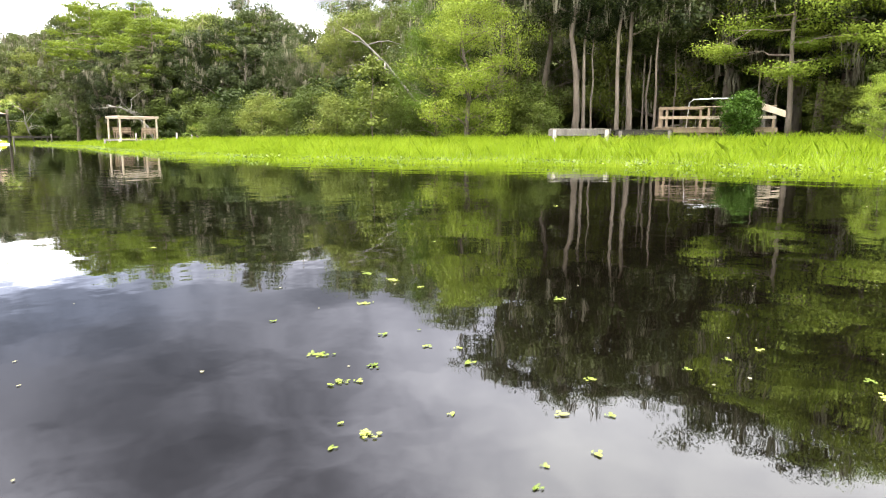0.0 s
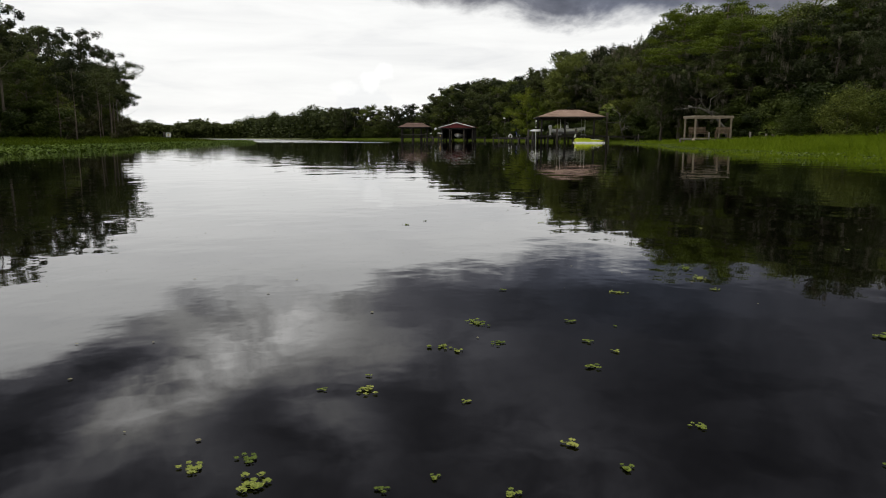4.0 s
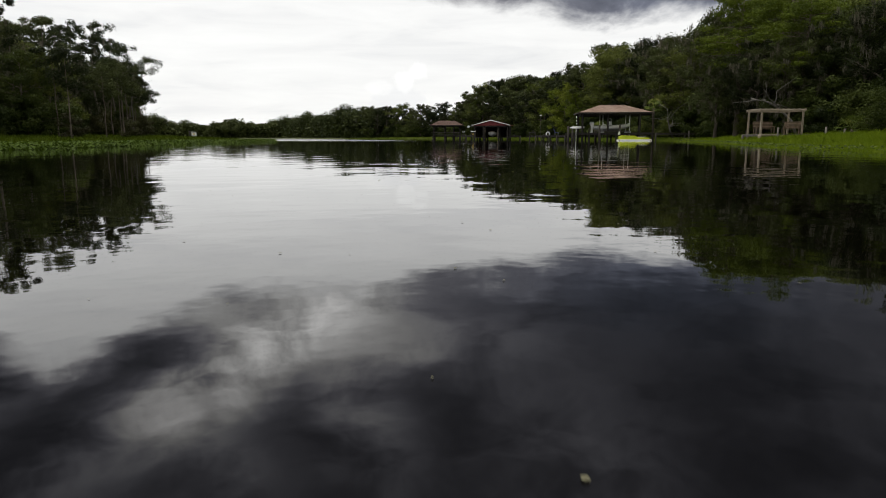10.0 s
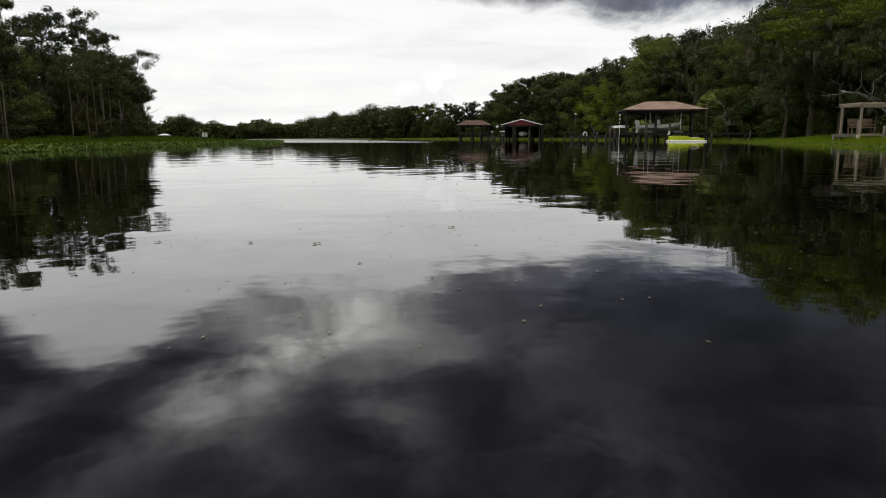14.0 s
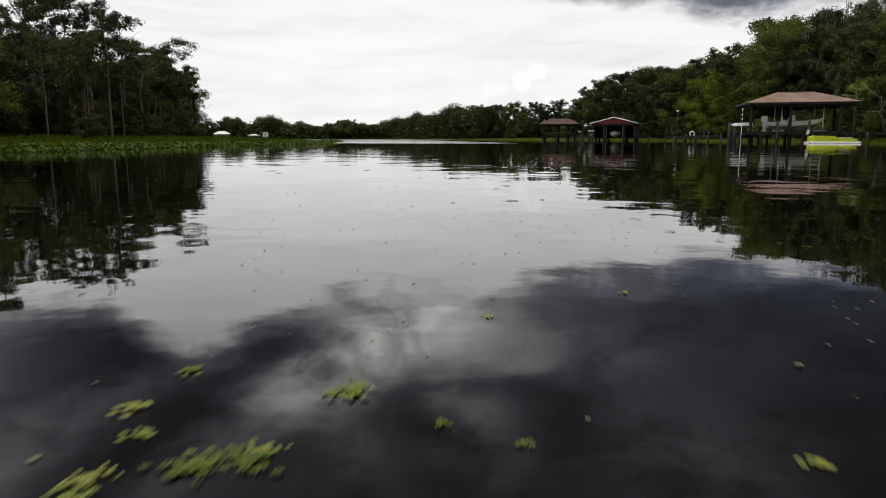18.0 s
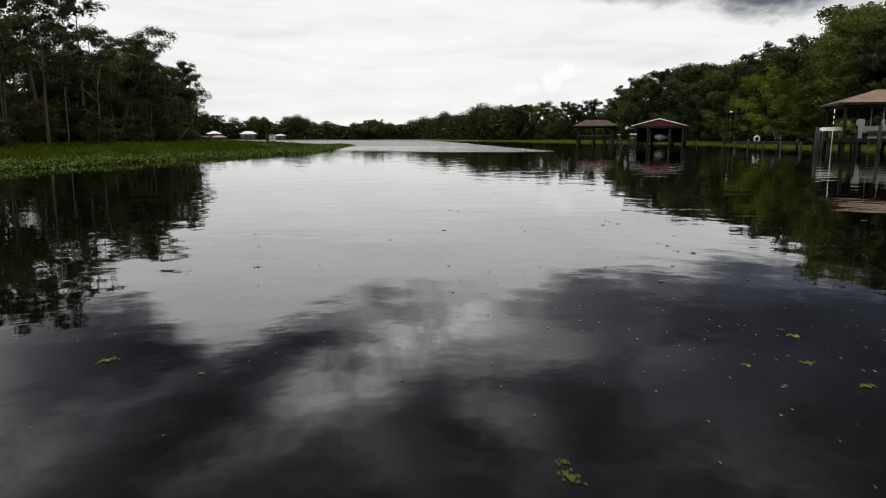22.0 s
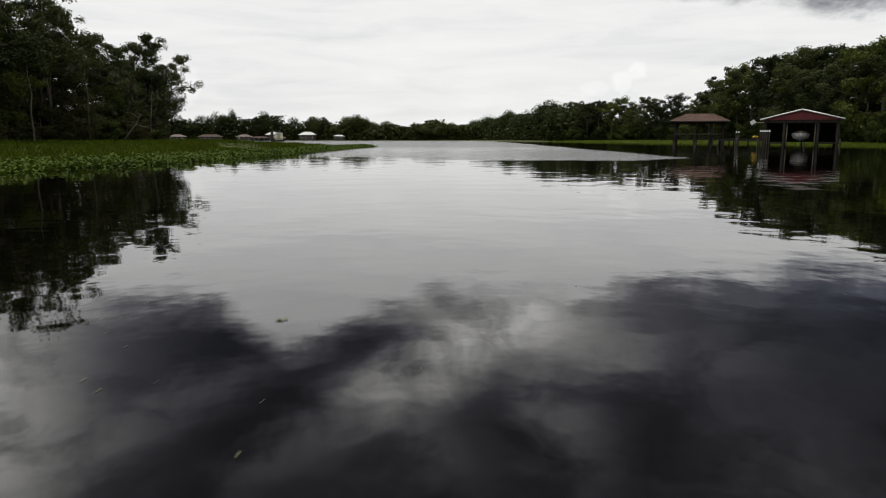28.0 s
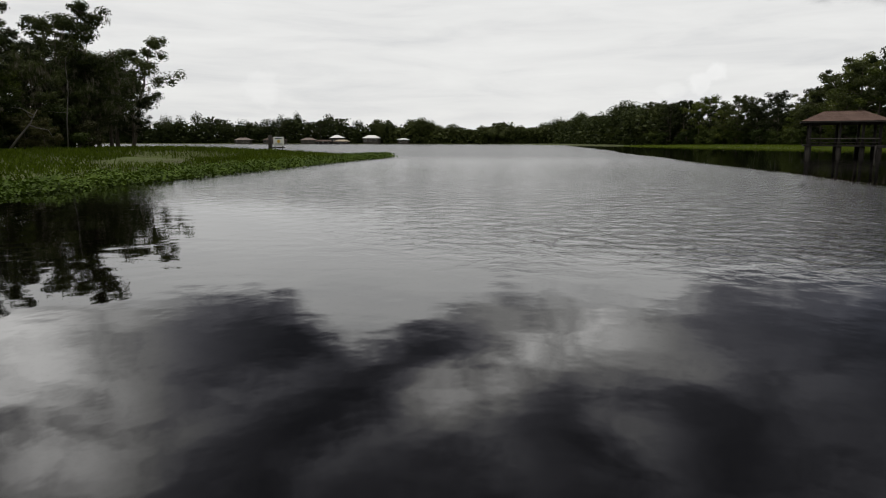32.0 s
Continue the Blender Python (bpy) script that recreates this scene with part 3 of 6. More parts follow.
class Kind:
    """A kind of tree: a few meshes, planted again and again."""

    def __init__(self, name, label, category, group, protos):
        self.name, self.label, self.category, self.group, self.protos = name, label, category, group, protos
        self.rng = np.random.default_rng(len(label) * 7 + 3)
        self.tops = []
        for _, crown, _ in protos:
            co = np.empty(len(crown.vertices) * 3, np.float32)
            crown.vertices.foreach_get("co", co)
            self.tops.append(float(np.percentile(co[2::3], 99.6)))

    def plant_to(self, x, y, top, which=None, **more):
        """Plant one whose crown ends at that height over the water."""
        k = int(self.rng.integers(0, len(self.protos))) if which is None else which
        return self.plant(x, y, (top - float(ground_z(x, y))) / self.tops[k], which=k, **more)

    def plant(self, x, y, scale=1.0, turn=None, which=None, z=None, tilt=(0, 0), label=""):
        k = int(self.rng.integers(0, len(self.protos))) if which is None else which
        trunk, crown, hang = self.protos[k]
        turn = self.rng.uniform(0, 360) if turn is None else turn
        sz = scale
        m = pose(x, y, float(ground_z(x, y)) - 0.05 if z is None else z, tilt[0], tilt[1], turn) @ Matrix.Diagonal((scale, scale, sz, 1))
        t = thing(self.name, m, label or self.label, self.category, self.group)
        put("trunk", trunk, t)
        put("crown", crown, t)
        if hang:
            put("hanging_moss", hang, t, "grey hanging moss")["kind"] = "stuff"
        return t


OAK = Kind("oak_tree", "dark green broadleaf oak hung with grey moss", "tree", "trees on the river bank",
           [make_tree(10 + i, 13.5, 4.2, 0.22, 18, 0.125, 16000, M["oak_leaf"], M["bark"], 0.30, clump=1.15, moss=90, tri=True) for i in range(3)])
LIGHT = Kind("water_oak", "light green leafy tree with a full crown", "tree", "trees on the river bank",
             [make_tree(30 + i, 12.0, 3.6, 0.10, 18, 0.12, 16000, M["light_leaf"], M["bark"], 0.22, clump=1.05, tri=True) for i in range(3)])
CYP = Kind("cypress_tree", "bright green feathery cypress with level branches", "tree", "trees on the river bank",
           [make_tree(50 + i, 16.5, 4.4, 0.48, 20, 0.10, 24000, M["cypress_leaf"], M["pale_bark"], 0.30, clump=1.25, layered=1.0, flat=0.25, gap=0.2) for i in range(3)])
TALL = Kind("tall_tree", "tall thin tree with an open ragged crown", "tree", "trees on the river bank",
            [make_tree(70 + i, 13.0, 2.9, 0.42, 13, 0.13, 7500, M["oak_leaf"], M["bark"], 0.18, clump=0.8, gap=0.25, moss=8, tri=True) for i in range(4)])
FINEOAK = Kind("oak_tree", "green broadleaf oak draped with grey moss", "tree", "trees on the river bank",
               [make_tree(20 + i, 13.5, 4.2, 0.20, 18, 0.08, 28000, M["oak_leaf"], M["bark"], 0.30, clump=1.25, moss=120) for i in range(3)])
FINELIGHT = Kind("water_oak", "light green leafy tree with foliage to the ground", "tree", "trees on the river bank",
                 [make_tree(40 + i, 12.0, 3.6, 0.06, 18, 0.078, 28000, M["light_leaf"], M["bark"], 0.22, clump=1.15, moss=30) for i in range(3)])
RAGGED = Kind("ragged_tree", "thin tree with a sparse see-through crown", "tree", "trees on the low bank",
              [make_tree(80 + i, 13.0, 2.8, 0.45, 12, 0.125, 4600, M["oak_leaf"], M["bark"], 0.15, clump=0.7, gap=0.42, moss=3, tri=True) for i in range(5)])
LEANING = Kind("leaning_tree", "open-crowned tree leaning out over the marsh", "tree", "trees on the low bank",
               [make_tree(86 + i, 10.5, 2.3, 0.42, 12, 0.12, 5200, M["oak_leaf"], M["bark"], 0.17, clump=0.72, gap=0.3, lean=(le, 0.3), tri=True) for i, le in enumerate((3.3, 2.3))])
SHRUB = Kind("shrub", "dense green shrub on the river bank", "shrub", "shrubs on the river bank",
             [make_tree(90 + i, 3.4, 1.7, 0.05, 9, 0.11, 5600, M["shrub_leaf"], M["bark"], 0.07, clump=0.7, tri=True) for i in range(3)])
BROWN = Kind("shrub", "olive-brown shrub at the waterside", "shrub", "shrubs on the river bank",
             [make_tree(100 + i, 3.6, 1.7, 0.05, 9, 0.11, 3600, M["brown_leaf"], M["bark"], 0.06, clump=0.65, tri=True) for i in range(2)])


FAROAK = Kind("oak_tree", "distant dark green oak along the river", "tree", "trees on the river bank",
              [make_tree(110 + i, 14.0, 4.4, 0.15, 16, 0.20, 8000, M["oak_leaf"], M["bark"], 0.30, clump=1.15, gap=0.2, tri=True) for i in range(3)])
FARLIGHT = Kind("water_oak", "distant light green tree along the river", "tree", "trees on the river bank",
                [make_tree(120 + i, 12.5, 4.0, 0.10, 16, 0.19, 8000, M["light_leaf"], M["bark"], 0.25, clump=1.1, gap=0.2, tri=True) for i in range(2)])


def woods_wall(name, pts, h, n, size, seed, mat, label, spacing=4.5, deep=5.0):
    """The joined depth of the woods behind the single trees: crown after crown along a line of the plan, and undergrowth."""
    rng = np.random.default_rng(seed)
    pts = np.array(pts, float)
    seg = np.linalg.norm(np.diff(pts, axis=0), axis=1)
    cum = np.concatenate([[0], np.cumsum(seg)])
    k = max(4, int(cum[-1] / spacing * 1.6))
    sc = rng.uniform(0, cum[-1], k)
    top = h * (0.72 + 0.12 * np.sin(sc * 0.05 + seed) + 0.08 * np.sin(sc * 0.23)) * rng.uniform(0.72, 1.22, k)
    rr = spacing * rng.uniform(0.55, 0.95, k)
    rz = top * rng.uniform(0.25, 0.36, k)
    cen = np.stack([np.interp(sc, cum, pts[:, 0]) + rng.normal(size=k) * deep * 0.5, np.interp(sc, cum, pts[:, 1]) + rng.normal(size=k) * deep * 0.5, top - rz], 1)
    C, out = clump_points(cen, np.stack([rr, rr, rz], 1), int(n * 0.6), rng)
    m = n - len(C)
    s = rng.uniform(0, cum[-1], m)
    x, y = np.interp(s, cum, pts[:, 0]), np.interp(s, cum, pts[:, 1])
    low = np.stack([x + rng.normal(size=m) * deep * 0.4, y + rng.normal(size=m) * deep * 0.4, (rng.uniform(0, 1, m) ** 1.2 * (0.56 + 0.10 * np.sin(s * 0.071 + seed) + 0.10 * np.sin(s * 0.19 + 2) + 0.07 * np.sin(s * 0.53)) - 0.03) * h], 1)
    z0 = np.concatenate([np.interp(C[:, 0], [0, 1], [0, 0]) + ground_z(C[:, 0], C[:, 1]), ground_z(low[:, 0], low[:, 1])])
    V = np.concatenate([leaf_quads(C, rng, size, 0.6, face=out), leaf_quads(low, rng, size * 2.3, 0.6)])
    V[:, 2] += np.repeat(z0, 4)
    ob = put(name, fast_mesh(name, V, 4, mat))
    tagged(ob, label, "woods", kind="stuff")
    return ob


def x_trees(y):
    return float(np.interp(y, T_Y, T_X))


def x_trees_left(y):
    return float(np.interp(y, TL_Y, TL_X))


H_Y = [-45, -14, -7, -1, 2.6, 5, 12, 16, 23, 28, 33, 38, 44, 47, 49.5, 54, 65, 81, 96, 100, 104, 107, 113, 121, 128, 131, 136, 142, 166, 180, 191, 222, 237, 247, 252, 259, 268, 277, 312, 340]
H_T = [19, 18, 18, 16.5, 17, 14, 15, 14.5, 13.7, 15.8, 12.5, 12, 14.4, 15.5, 12.8, 15, 17, 19.6, 19.5, 17, 16.7, 17.6, 17.8, 19.1, 19.2, 16.9, 15.6, 15.4, 19.1, 19.5, 21, 22.3, 20.3, 19.5, 17, 17.2, 13.5, 15.6, 16.2, 17]


def top_right(y):
    """How high the woods of the right bank stand over the water."""
    return float(np.interp(y, H_Y, H_T))


def plant_right_bank():
    rng = np.random.default_rng(5)
    y = -45.0
    while y < 340:
        near = y < 120
        step = 4.0 if near else 6.0
        for row in range(3 if near else 2):
            if (-9 < y < 12 and row == 0) or (-27 < y <= -9 and row < 2):
                continue
            xx = x_trees(y) + 2.5 + row * 5.0 + rng.uniform(-1.2, 1.2)
            yy = y + rng.uniform(-1.2, 1.2)
            r = rng.uniform()
            if near:
                kind = OAK if r < 0.5 else LIGHT if r < 0.8 else TALL
                if y < 38 and row < 2:
                    kind = FINEOAK if r < 0.35 else FINELIGHT
                if 62 < y < 100 and row == 2 and r < 0.6:
                    kind = CYP
            else:
                kind = FAROAK if r < 0.5 else FARLIGHT if r < 0.75 else TALL
            kind.plant_to(xx, yy, top_right(yy) * (rng.uniform(0.66, 0.94) if row == 0 else rng.uniform(0.76, 1.04) if row == 1 else rng.uniform(0.84, 1.05)))
        if not -9 < y < 12:
            SHRUB.plant(x_trees(y) + rng.uniform(-1.0, 1.0), y + rng.uniform(-1, 1), rng.uniform(0.7, 1.4))
            if rng.uniform() < 0.6:
                SHRUB.plant(x_trees(y) + rng.uniform(0.5, 2.5), y + 2 + rng.uniform(-1, 1), rng.uniform(0.9, 1.5))
        y += step


HL_Y = [-40, 40, 59, 68, 79, 84, 88, 95, 100, 105, 110, 115, 120, 126, 130, 136]
HL_T = [8.5, 9.0, 9.3, 10.3, 12.0, 11.0, 12.2, 11.6, 10.3, 10.3, 10.8, 10.2, 9.0, 8.7, 10.6, 10]


def plant_left_bank():
    rng = np.random.default_rng(8)
    for k in range(11):
        yy = -36.0 + 4.3 * k
        for row in range(2):
            (OAK if (k + row) % 3 else LIGHT).plant(x_trees_left(yy) - 3.0 - row * 5.0 + (k % 4) * 0.6, yy + row * 1.7, 0.5 + 0.05 * ((k * 3 + row) % 5))
    y = 12.0
    while y < 128:
        for row in range(3):
            xx = x_trees_left(y) - 2.0 - row * 4.0 + rng.uniform(-1.5, 1.5)
            yy = y + rng.uniform(-1.5, 1.5)
            r = rng.uniform()
            kind = RAGGED if r < 0.55 else OAK if r < 0.8 else LIGHT
            kind.plant_to(xx, yy, float(np.interp(yy, HL_Y, HL_T)) * (rng.uniform(0.88, 1.12) if kind is RAGGED else rng.uniform(0.6, 0.9)))
        for _ in range(2):
            SHRUB.plant(x_trees_left(y) - rng.uniform(0.5, 3.5), y + rng.uniform(-2, 2), rng.uniform(0.5, 0.95))
        if rng.uniform() < 0.8:
            (BROWN if rng.uniform() < 0.6 else SHRUB).plant(x_trees_left(y) + rng.uniform(-1.5, 0.5), y, rng.uniform(0.45, 0.9))
        y += 4.2
    # the clump at the end of the point
    TALL.plant_to(-8.9, 130.3, 10.9, which=2)
    RAGGED.plant_to(-9.9, 128.6, 9.8, which=0)
    TALL.plant_to(-11.7, 125.0, 9.9, which=1)
    LEANING.plant(-13.2, 143.5, 1.05, turn=0, which=1)
    RAGGED.plant_to(-12.2, 142.0, 9.4, which=4)
    TALL.plant_to(-13.0, 132, 10.3, which=1)
    for k, (x, y, top) in enumerate(((-9.0, 104.0, 10.3), (-9.6, 108.0, 10.8), (-9.2, 112.0, 11.0), (-9.8, 116.0, 10.3), (-9.4, 120.0, 9.3))):
        RAGGED.plant_to(x, y, top, which=k)
    for x, y, top in ((-9.6, 129, 6.2), (-9.4, 124, 6.8), (-11.5, 133, 8.0), (-12.5, 126, 8.4), (-11.6, 141.0, 6.0), (-11.6, 137.5, 8.0), (-12.8, 140.5, 8.4), (-11.0, 134.8, 7.4), (-13.0, 136.0, 9.0), (-10.5, 106.0, 8.6), (-10.5, 111.0, 9.0), (-10.8, 115.0, 8.6), (-10.5, 119.0, 8.0), (-9.0, 131.5, 7.2), (-10.4, 130.5, 7.6), (-8.2, 128.5, 5.2), (-10.6, 126.8, 6.6)):
        OAK.plant_to(x, y, top)
    # the tree that leans out over the marsh
    LEANING.plant(-7.2, 100.0, 1.0, turn=0, which=0)
    RAGGED.plant(-5.0, 82, 0.75, which=3)


plant_right_bank()
plant_left_bank()
line = [(x_trees(y) + 19, y) for y in range(-60, 460, 20)]
woods_wall("deep_woods", line, 12, 36000, 0.75, 3, M["oak_leaf"], "dense dark green woods behind the bank")
line = [(x_trees_left(y) - 15, y) for y in range(-50, 134, 8)] + [(-24, 136), (-44, 140)]
woods_wall("deep_woods", line, 8.0, 11000, 0.6, 4, M["oak_leaf"], "dense dark green woods behind the low bank")
woods_wall("deep_woods", [(x_trees(y) + 22, y) for y in range(-30, 25, 6)], 17, 26000, 1.0, 12, M["oak_leaf"], "dense dark wood standing far behind the dock")
woods_wall("deep_woods", [(x_trees(y) + 13, y) for y in range(-30, 31, 6)], 9, 11000, 0.55, 9, M["oak_leaf"], "dense dark understorey behind the dock")
woods_wall("far_woods", [(78, 326), (71, 400), (69, 500), (68, 600), (68, 660)], 19, 90000, 0.55, 6, M["oak_leaf"], "far dark treeline along the river", 6.0, 7.0)
woods_wall("far_woods", [(-700, 650), (-400, 618), (-200, 614), (-60, 614)], 27, 150000, 0.66, 17, M["oak_leaf"], "far dark treeline behind the shore houses", 7.0, 9.0)
woods_wall("far_woods", [(-75, 613), (0, 612), (90, 612)], 20, 75000, 0.66, 7, M["oak_leaf"], "far dark treeline across the open water", 7.0, 9.0)


def blades(name, mat, region, n, hmin, hmax, width, seed, label):
    """Grass: single bent blades over a stretch of the bank; region gives x, y from random numbers."""
    rng = np.random.default_rng(seed)
    x, y = region(rng, n)
    keep = (inland(x, y) > -0.4) & (np.hypot((x - 1.2) / 1.0, (y - 122.6) / 1.1) > 2.4)
    x, y = x[keep], y[keep]
    n = len(x)
    z = np.maximum(ground_z(x, y), -0.05)
    patch = 0.72 + 0.22 * np.sin(x * 0.9 + np.sin(y * 0.7) * 2) * np.sin(y * 0.53 + x * 0.2) + 0.20 * np.sin(x * 2.9 + 1.5 * np.sin(y * 1.7)) * np.sin(y * 2.3 + np.sin(x * 1.9))
    h = rng.uniform(hmin, hmax, n) * patch * np.clip(0.35 + inland(x, y) * 0.16, 0.3, 1.0)
    ux, uy = (x - 1.2) * 0.34 - (y - 122.6) * 0.94, (x - 1.2) * 0.94 + (y - 122.6) * 0.34      # along and across the channel from the pool
    h = np.where((ux > -1.0) & (ux < 14) & (np.abs(uy) < 1.7), h * 0.22, h)
    a = rng.uniform(0, 2 * math.pi, n)
    lean = rng.normal(size=(n, 2)) * 0.30 * h[:, None]
    B = np.stack([x, y, z - 0.05], 1)
    e = np.stack([np.cos(a), np.sin(a), np.zeros(n)], 1) * (width * rng.uniform(0.7, 1.4, n))[:, None]
    mid = B + np.stack([lean[:, 0] * 0.4, lean[:, 1] * 0.4, h * 0.62], 1)
    tip = B + np.stack([lean[:, 0] * 1.2, lean[:, 1] * 1.2, h], 1)
    V = np.stack([B - e, B + e, mid + e * 0.8, tip, mid - e * 0.8], 1).reshape(-1, 3)
    ob = put(name, fast_mesh(name, V, 5, mat))
    return tagged(ob, label, "grass", kind="stuff")


def right_meadow(rng, n):
    y = rng.uniform(-22, 62, n)
    w = np.interp(y, T_Y, T_X) - x_right(y)
    return x_right(y) + w * rng.uniform(0, 1, n) ** 1.5 - 0.3, y


def left_meadow(rng, n):
    y = np.where(rng.uniform(size=n) < 0.12, rng.uniform(-45, 20, n), rng.uniform(20, 141, n))
    w = x_left(y) - np.interp(y, TL_Y, TL_X)
    return x_left(y) - 0.8 - w * rng.uniform(0, 1, n), y


def right_far(rng, n):
    y = rng.uniform(62, 330, n)
    w = np.interp(y, T_Y, T_X) - x_right(y)
    return x_right(y) + w * rng.uniform(0, 1, n), y


blades("meadow_grass", M["grass"], right_meadow, 280000, 0.20, 0.70, 0.0065, 21, "tall bright green marsh grass on the bank")
blades("marsh_grass", M["reed"], left_meadow, 90000, 0.18, 0.48, 0.02, 22, "short dark green marsh grass on the point")
blades("bank_grass", M["lawn"], right_far, 60000, 0.15, 0.42, 0.045, 23, "bright green grass along the far bank")


def pads(name, n, seed):
    rng = np.random.default_rng(seed)
    y = np.where(rng.uniform(size=n) < 0.1, rng.uniform(-45, 20, n), rng.uniform(20, 142, n))
    x = x_left(y) + rng.normal(size=n) * 0.25 + 0.5 - np.abs(rng.normal(size=n)) * 1.5
    lump = 0.35 + 0.65 * np.clip(np.sin(y * 1.9 + 2 * np.sin(x * 1.3)) * np.sin(x * 2.3 + y * 0.7) + 0.45, 0, 1)
    z = rng.uniform(0.01, 0.30, n) * lump
    r = rng.uniform(0.022, 0.055, n)
    nx, ny = rng.normal(size=n) * 0.45, rng.normal(size=n) * 0.45
    V = np.zeros((n, 6, 3))
    for k in range(6):
        a = k * math.pi / 3
        ca, sa = math.cos(a) * r, math.sin(a) * r
        V[:, k] = np.stack([x + ca, y + sa, z + ca * nx + sa * ny], 1)
    ob = put(name, fast_mesh(name, V.reshape(-1, 3), 6, M["pad"]))
    tagged(ob, "round green pond-lily leaves crowding the water's edge", "lily pads", kind="stuff")


pads("lily_pads", 95000, 31)

# ---- built things ----


def loft(rings, cap=True):
    bm = bmesh.new()
    rows = [[bm.verts.new(p) for p in ring] for ring in rings]
    n = len(rows[0])
    for a, b in zip(rows, rows[1:]):
        for k in range(n):
            j = (k + 1) % n
            bm.faces.new((a[k], a[j], b[j], b[k]))
    if cap:
        bm.faces.new(rows[0][::-1])
        bm.faces.new(rows[-1])
    bmesh.ops.remove_doubles(bm, verts=bm.verts[:], dist=0.0005)
    bmesh.ops.recalc_face_normals(bm, faces=bm.faces[:])
    return bm


def post(parent, name, x, y, z0, z1, r, mat, label="", lean=(0, 0)):
    return tube_part(name, [(x, y, z0), (x + lean[0] * 0.5, y + lean[1] * 0.5, (z0 + z1) / 2), (x + lean[0], y + lean[1], z1)], [r * 1.05, r, r * 0.96], mat, parent, label, 9)


def hip_roof(parent, x0, y0, x1, y1, z, rise, inset, mat, over=0.45, thick=0.14, courses=14):
    """A hipped roof of stepped shingle courses, with fascia boards and a soffit."""
    x0, y0, x1, y1 = x0 - over, y0 - over, x1 + over, y1 + over
    ym = (y0 + y1) / 2
    bm = bmesh.new()

    def ring(f_, dz):
        return [(x0 + inset * f_, y0 + (ym - y0) * f_, z + rise * f_ + dz), (x1 - inset * f_, y0 + (ym - y0) * f_, z + rise * f_ + dz),
                (x1 - inset * f_, y1 + (ym - y1) * f_, z + rise * f_ + dz), (x0 + inset * f_, y1 + (ym - y1) * f_, z + rise * f_ + dz)]
    rings = []
    for i in range(courses):
        rings.append(ring(i / courses, 0.018))
        rings.append(ring((i + 1) / courses * 0.999, -0.004))
    rows = [[bm.verts.new(p) for p in r] for r in rings]
    base = [bm.verts.new(p) for p in ring(0.0, -0.02)]
    for a, b in zip([base] + rows, rows):
        for k in range(4):
            j = (k + 1) % 4
            bm.faces.new((a[k], a[j], b[j], b[k]))
    bm.faces.new(rows[-1])
    bm.faces.new(base[::-1])
    bmesh.ops.recalc_face_normals(bm, faces=bm.faces[:])
    roof = part("roof", bm, mat, parent)
    for a in ((x0, y0 - 0.03, x1, y0), (x0, y1, x1, y1 + 0.03), (x0 - 0.03, y0, x0, y1), (x1, y0, x1 + 0.03, y1)):
        part("fascia", box(a[0], a[1], z - thick - 0.02, a[2], a[3], z - 0.005, 0.004), M["pile"], roof)
    xr = (x0 + inset, x1 - inset)
    part("ridge_cap", box(xr[0], ym - 0.12, z + rise - 0.03, xr[1], ym + 0.12, z + rise + 0.03, 0.02), mat, roof)
    return roof


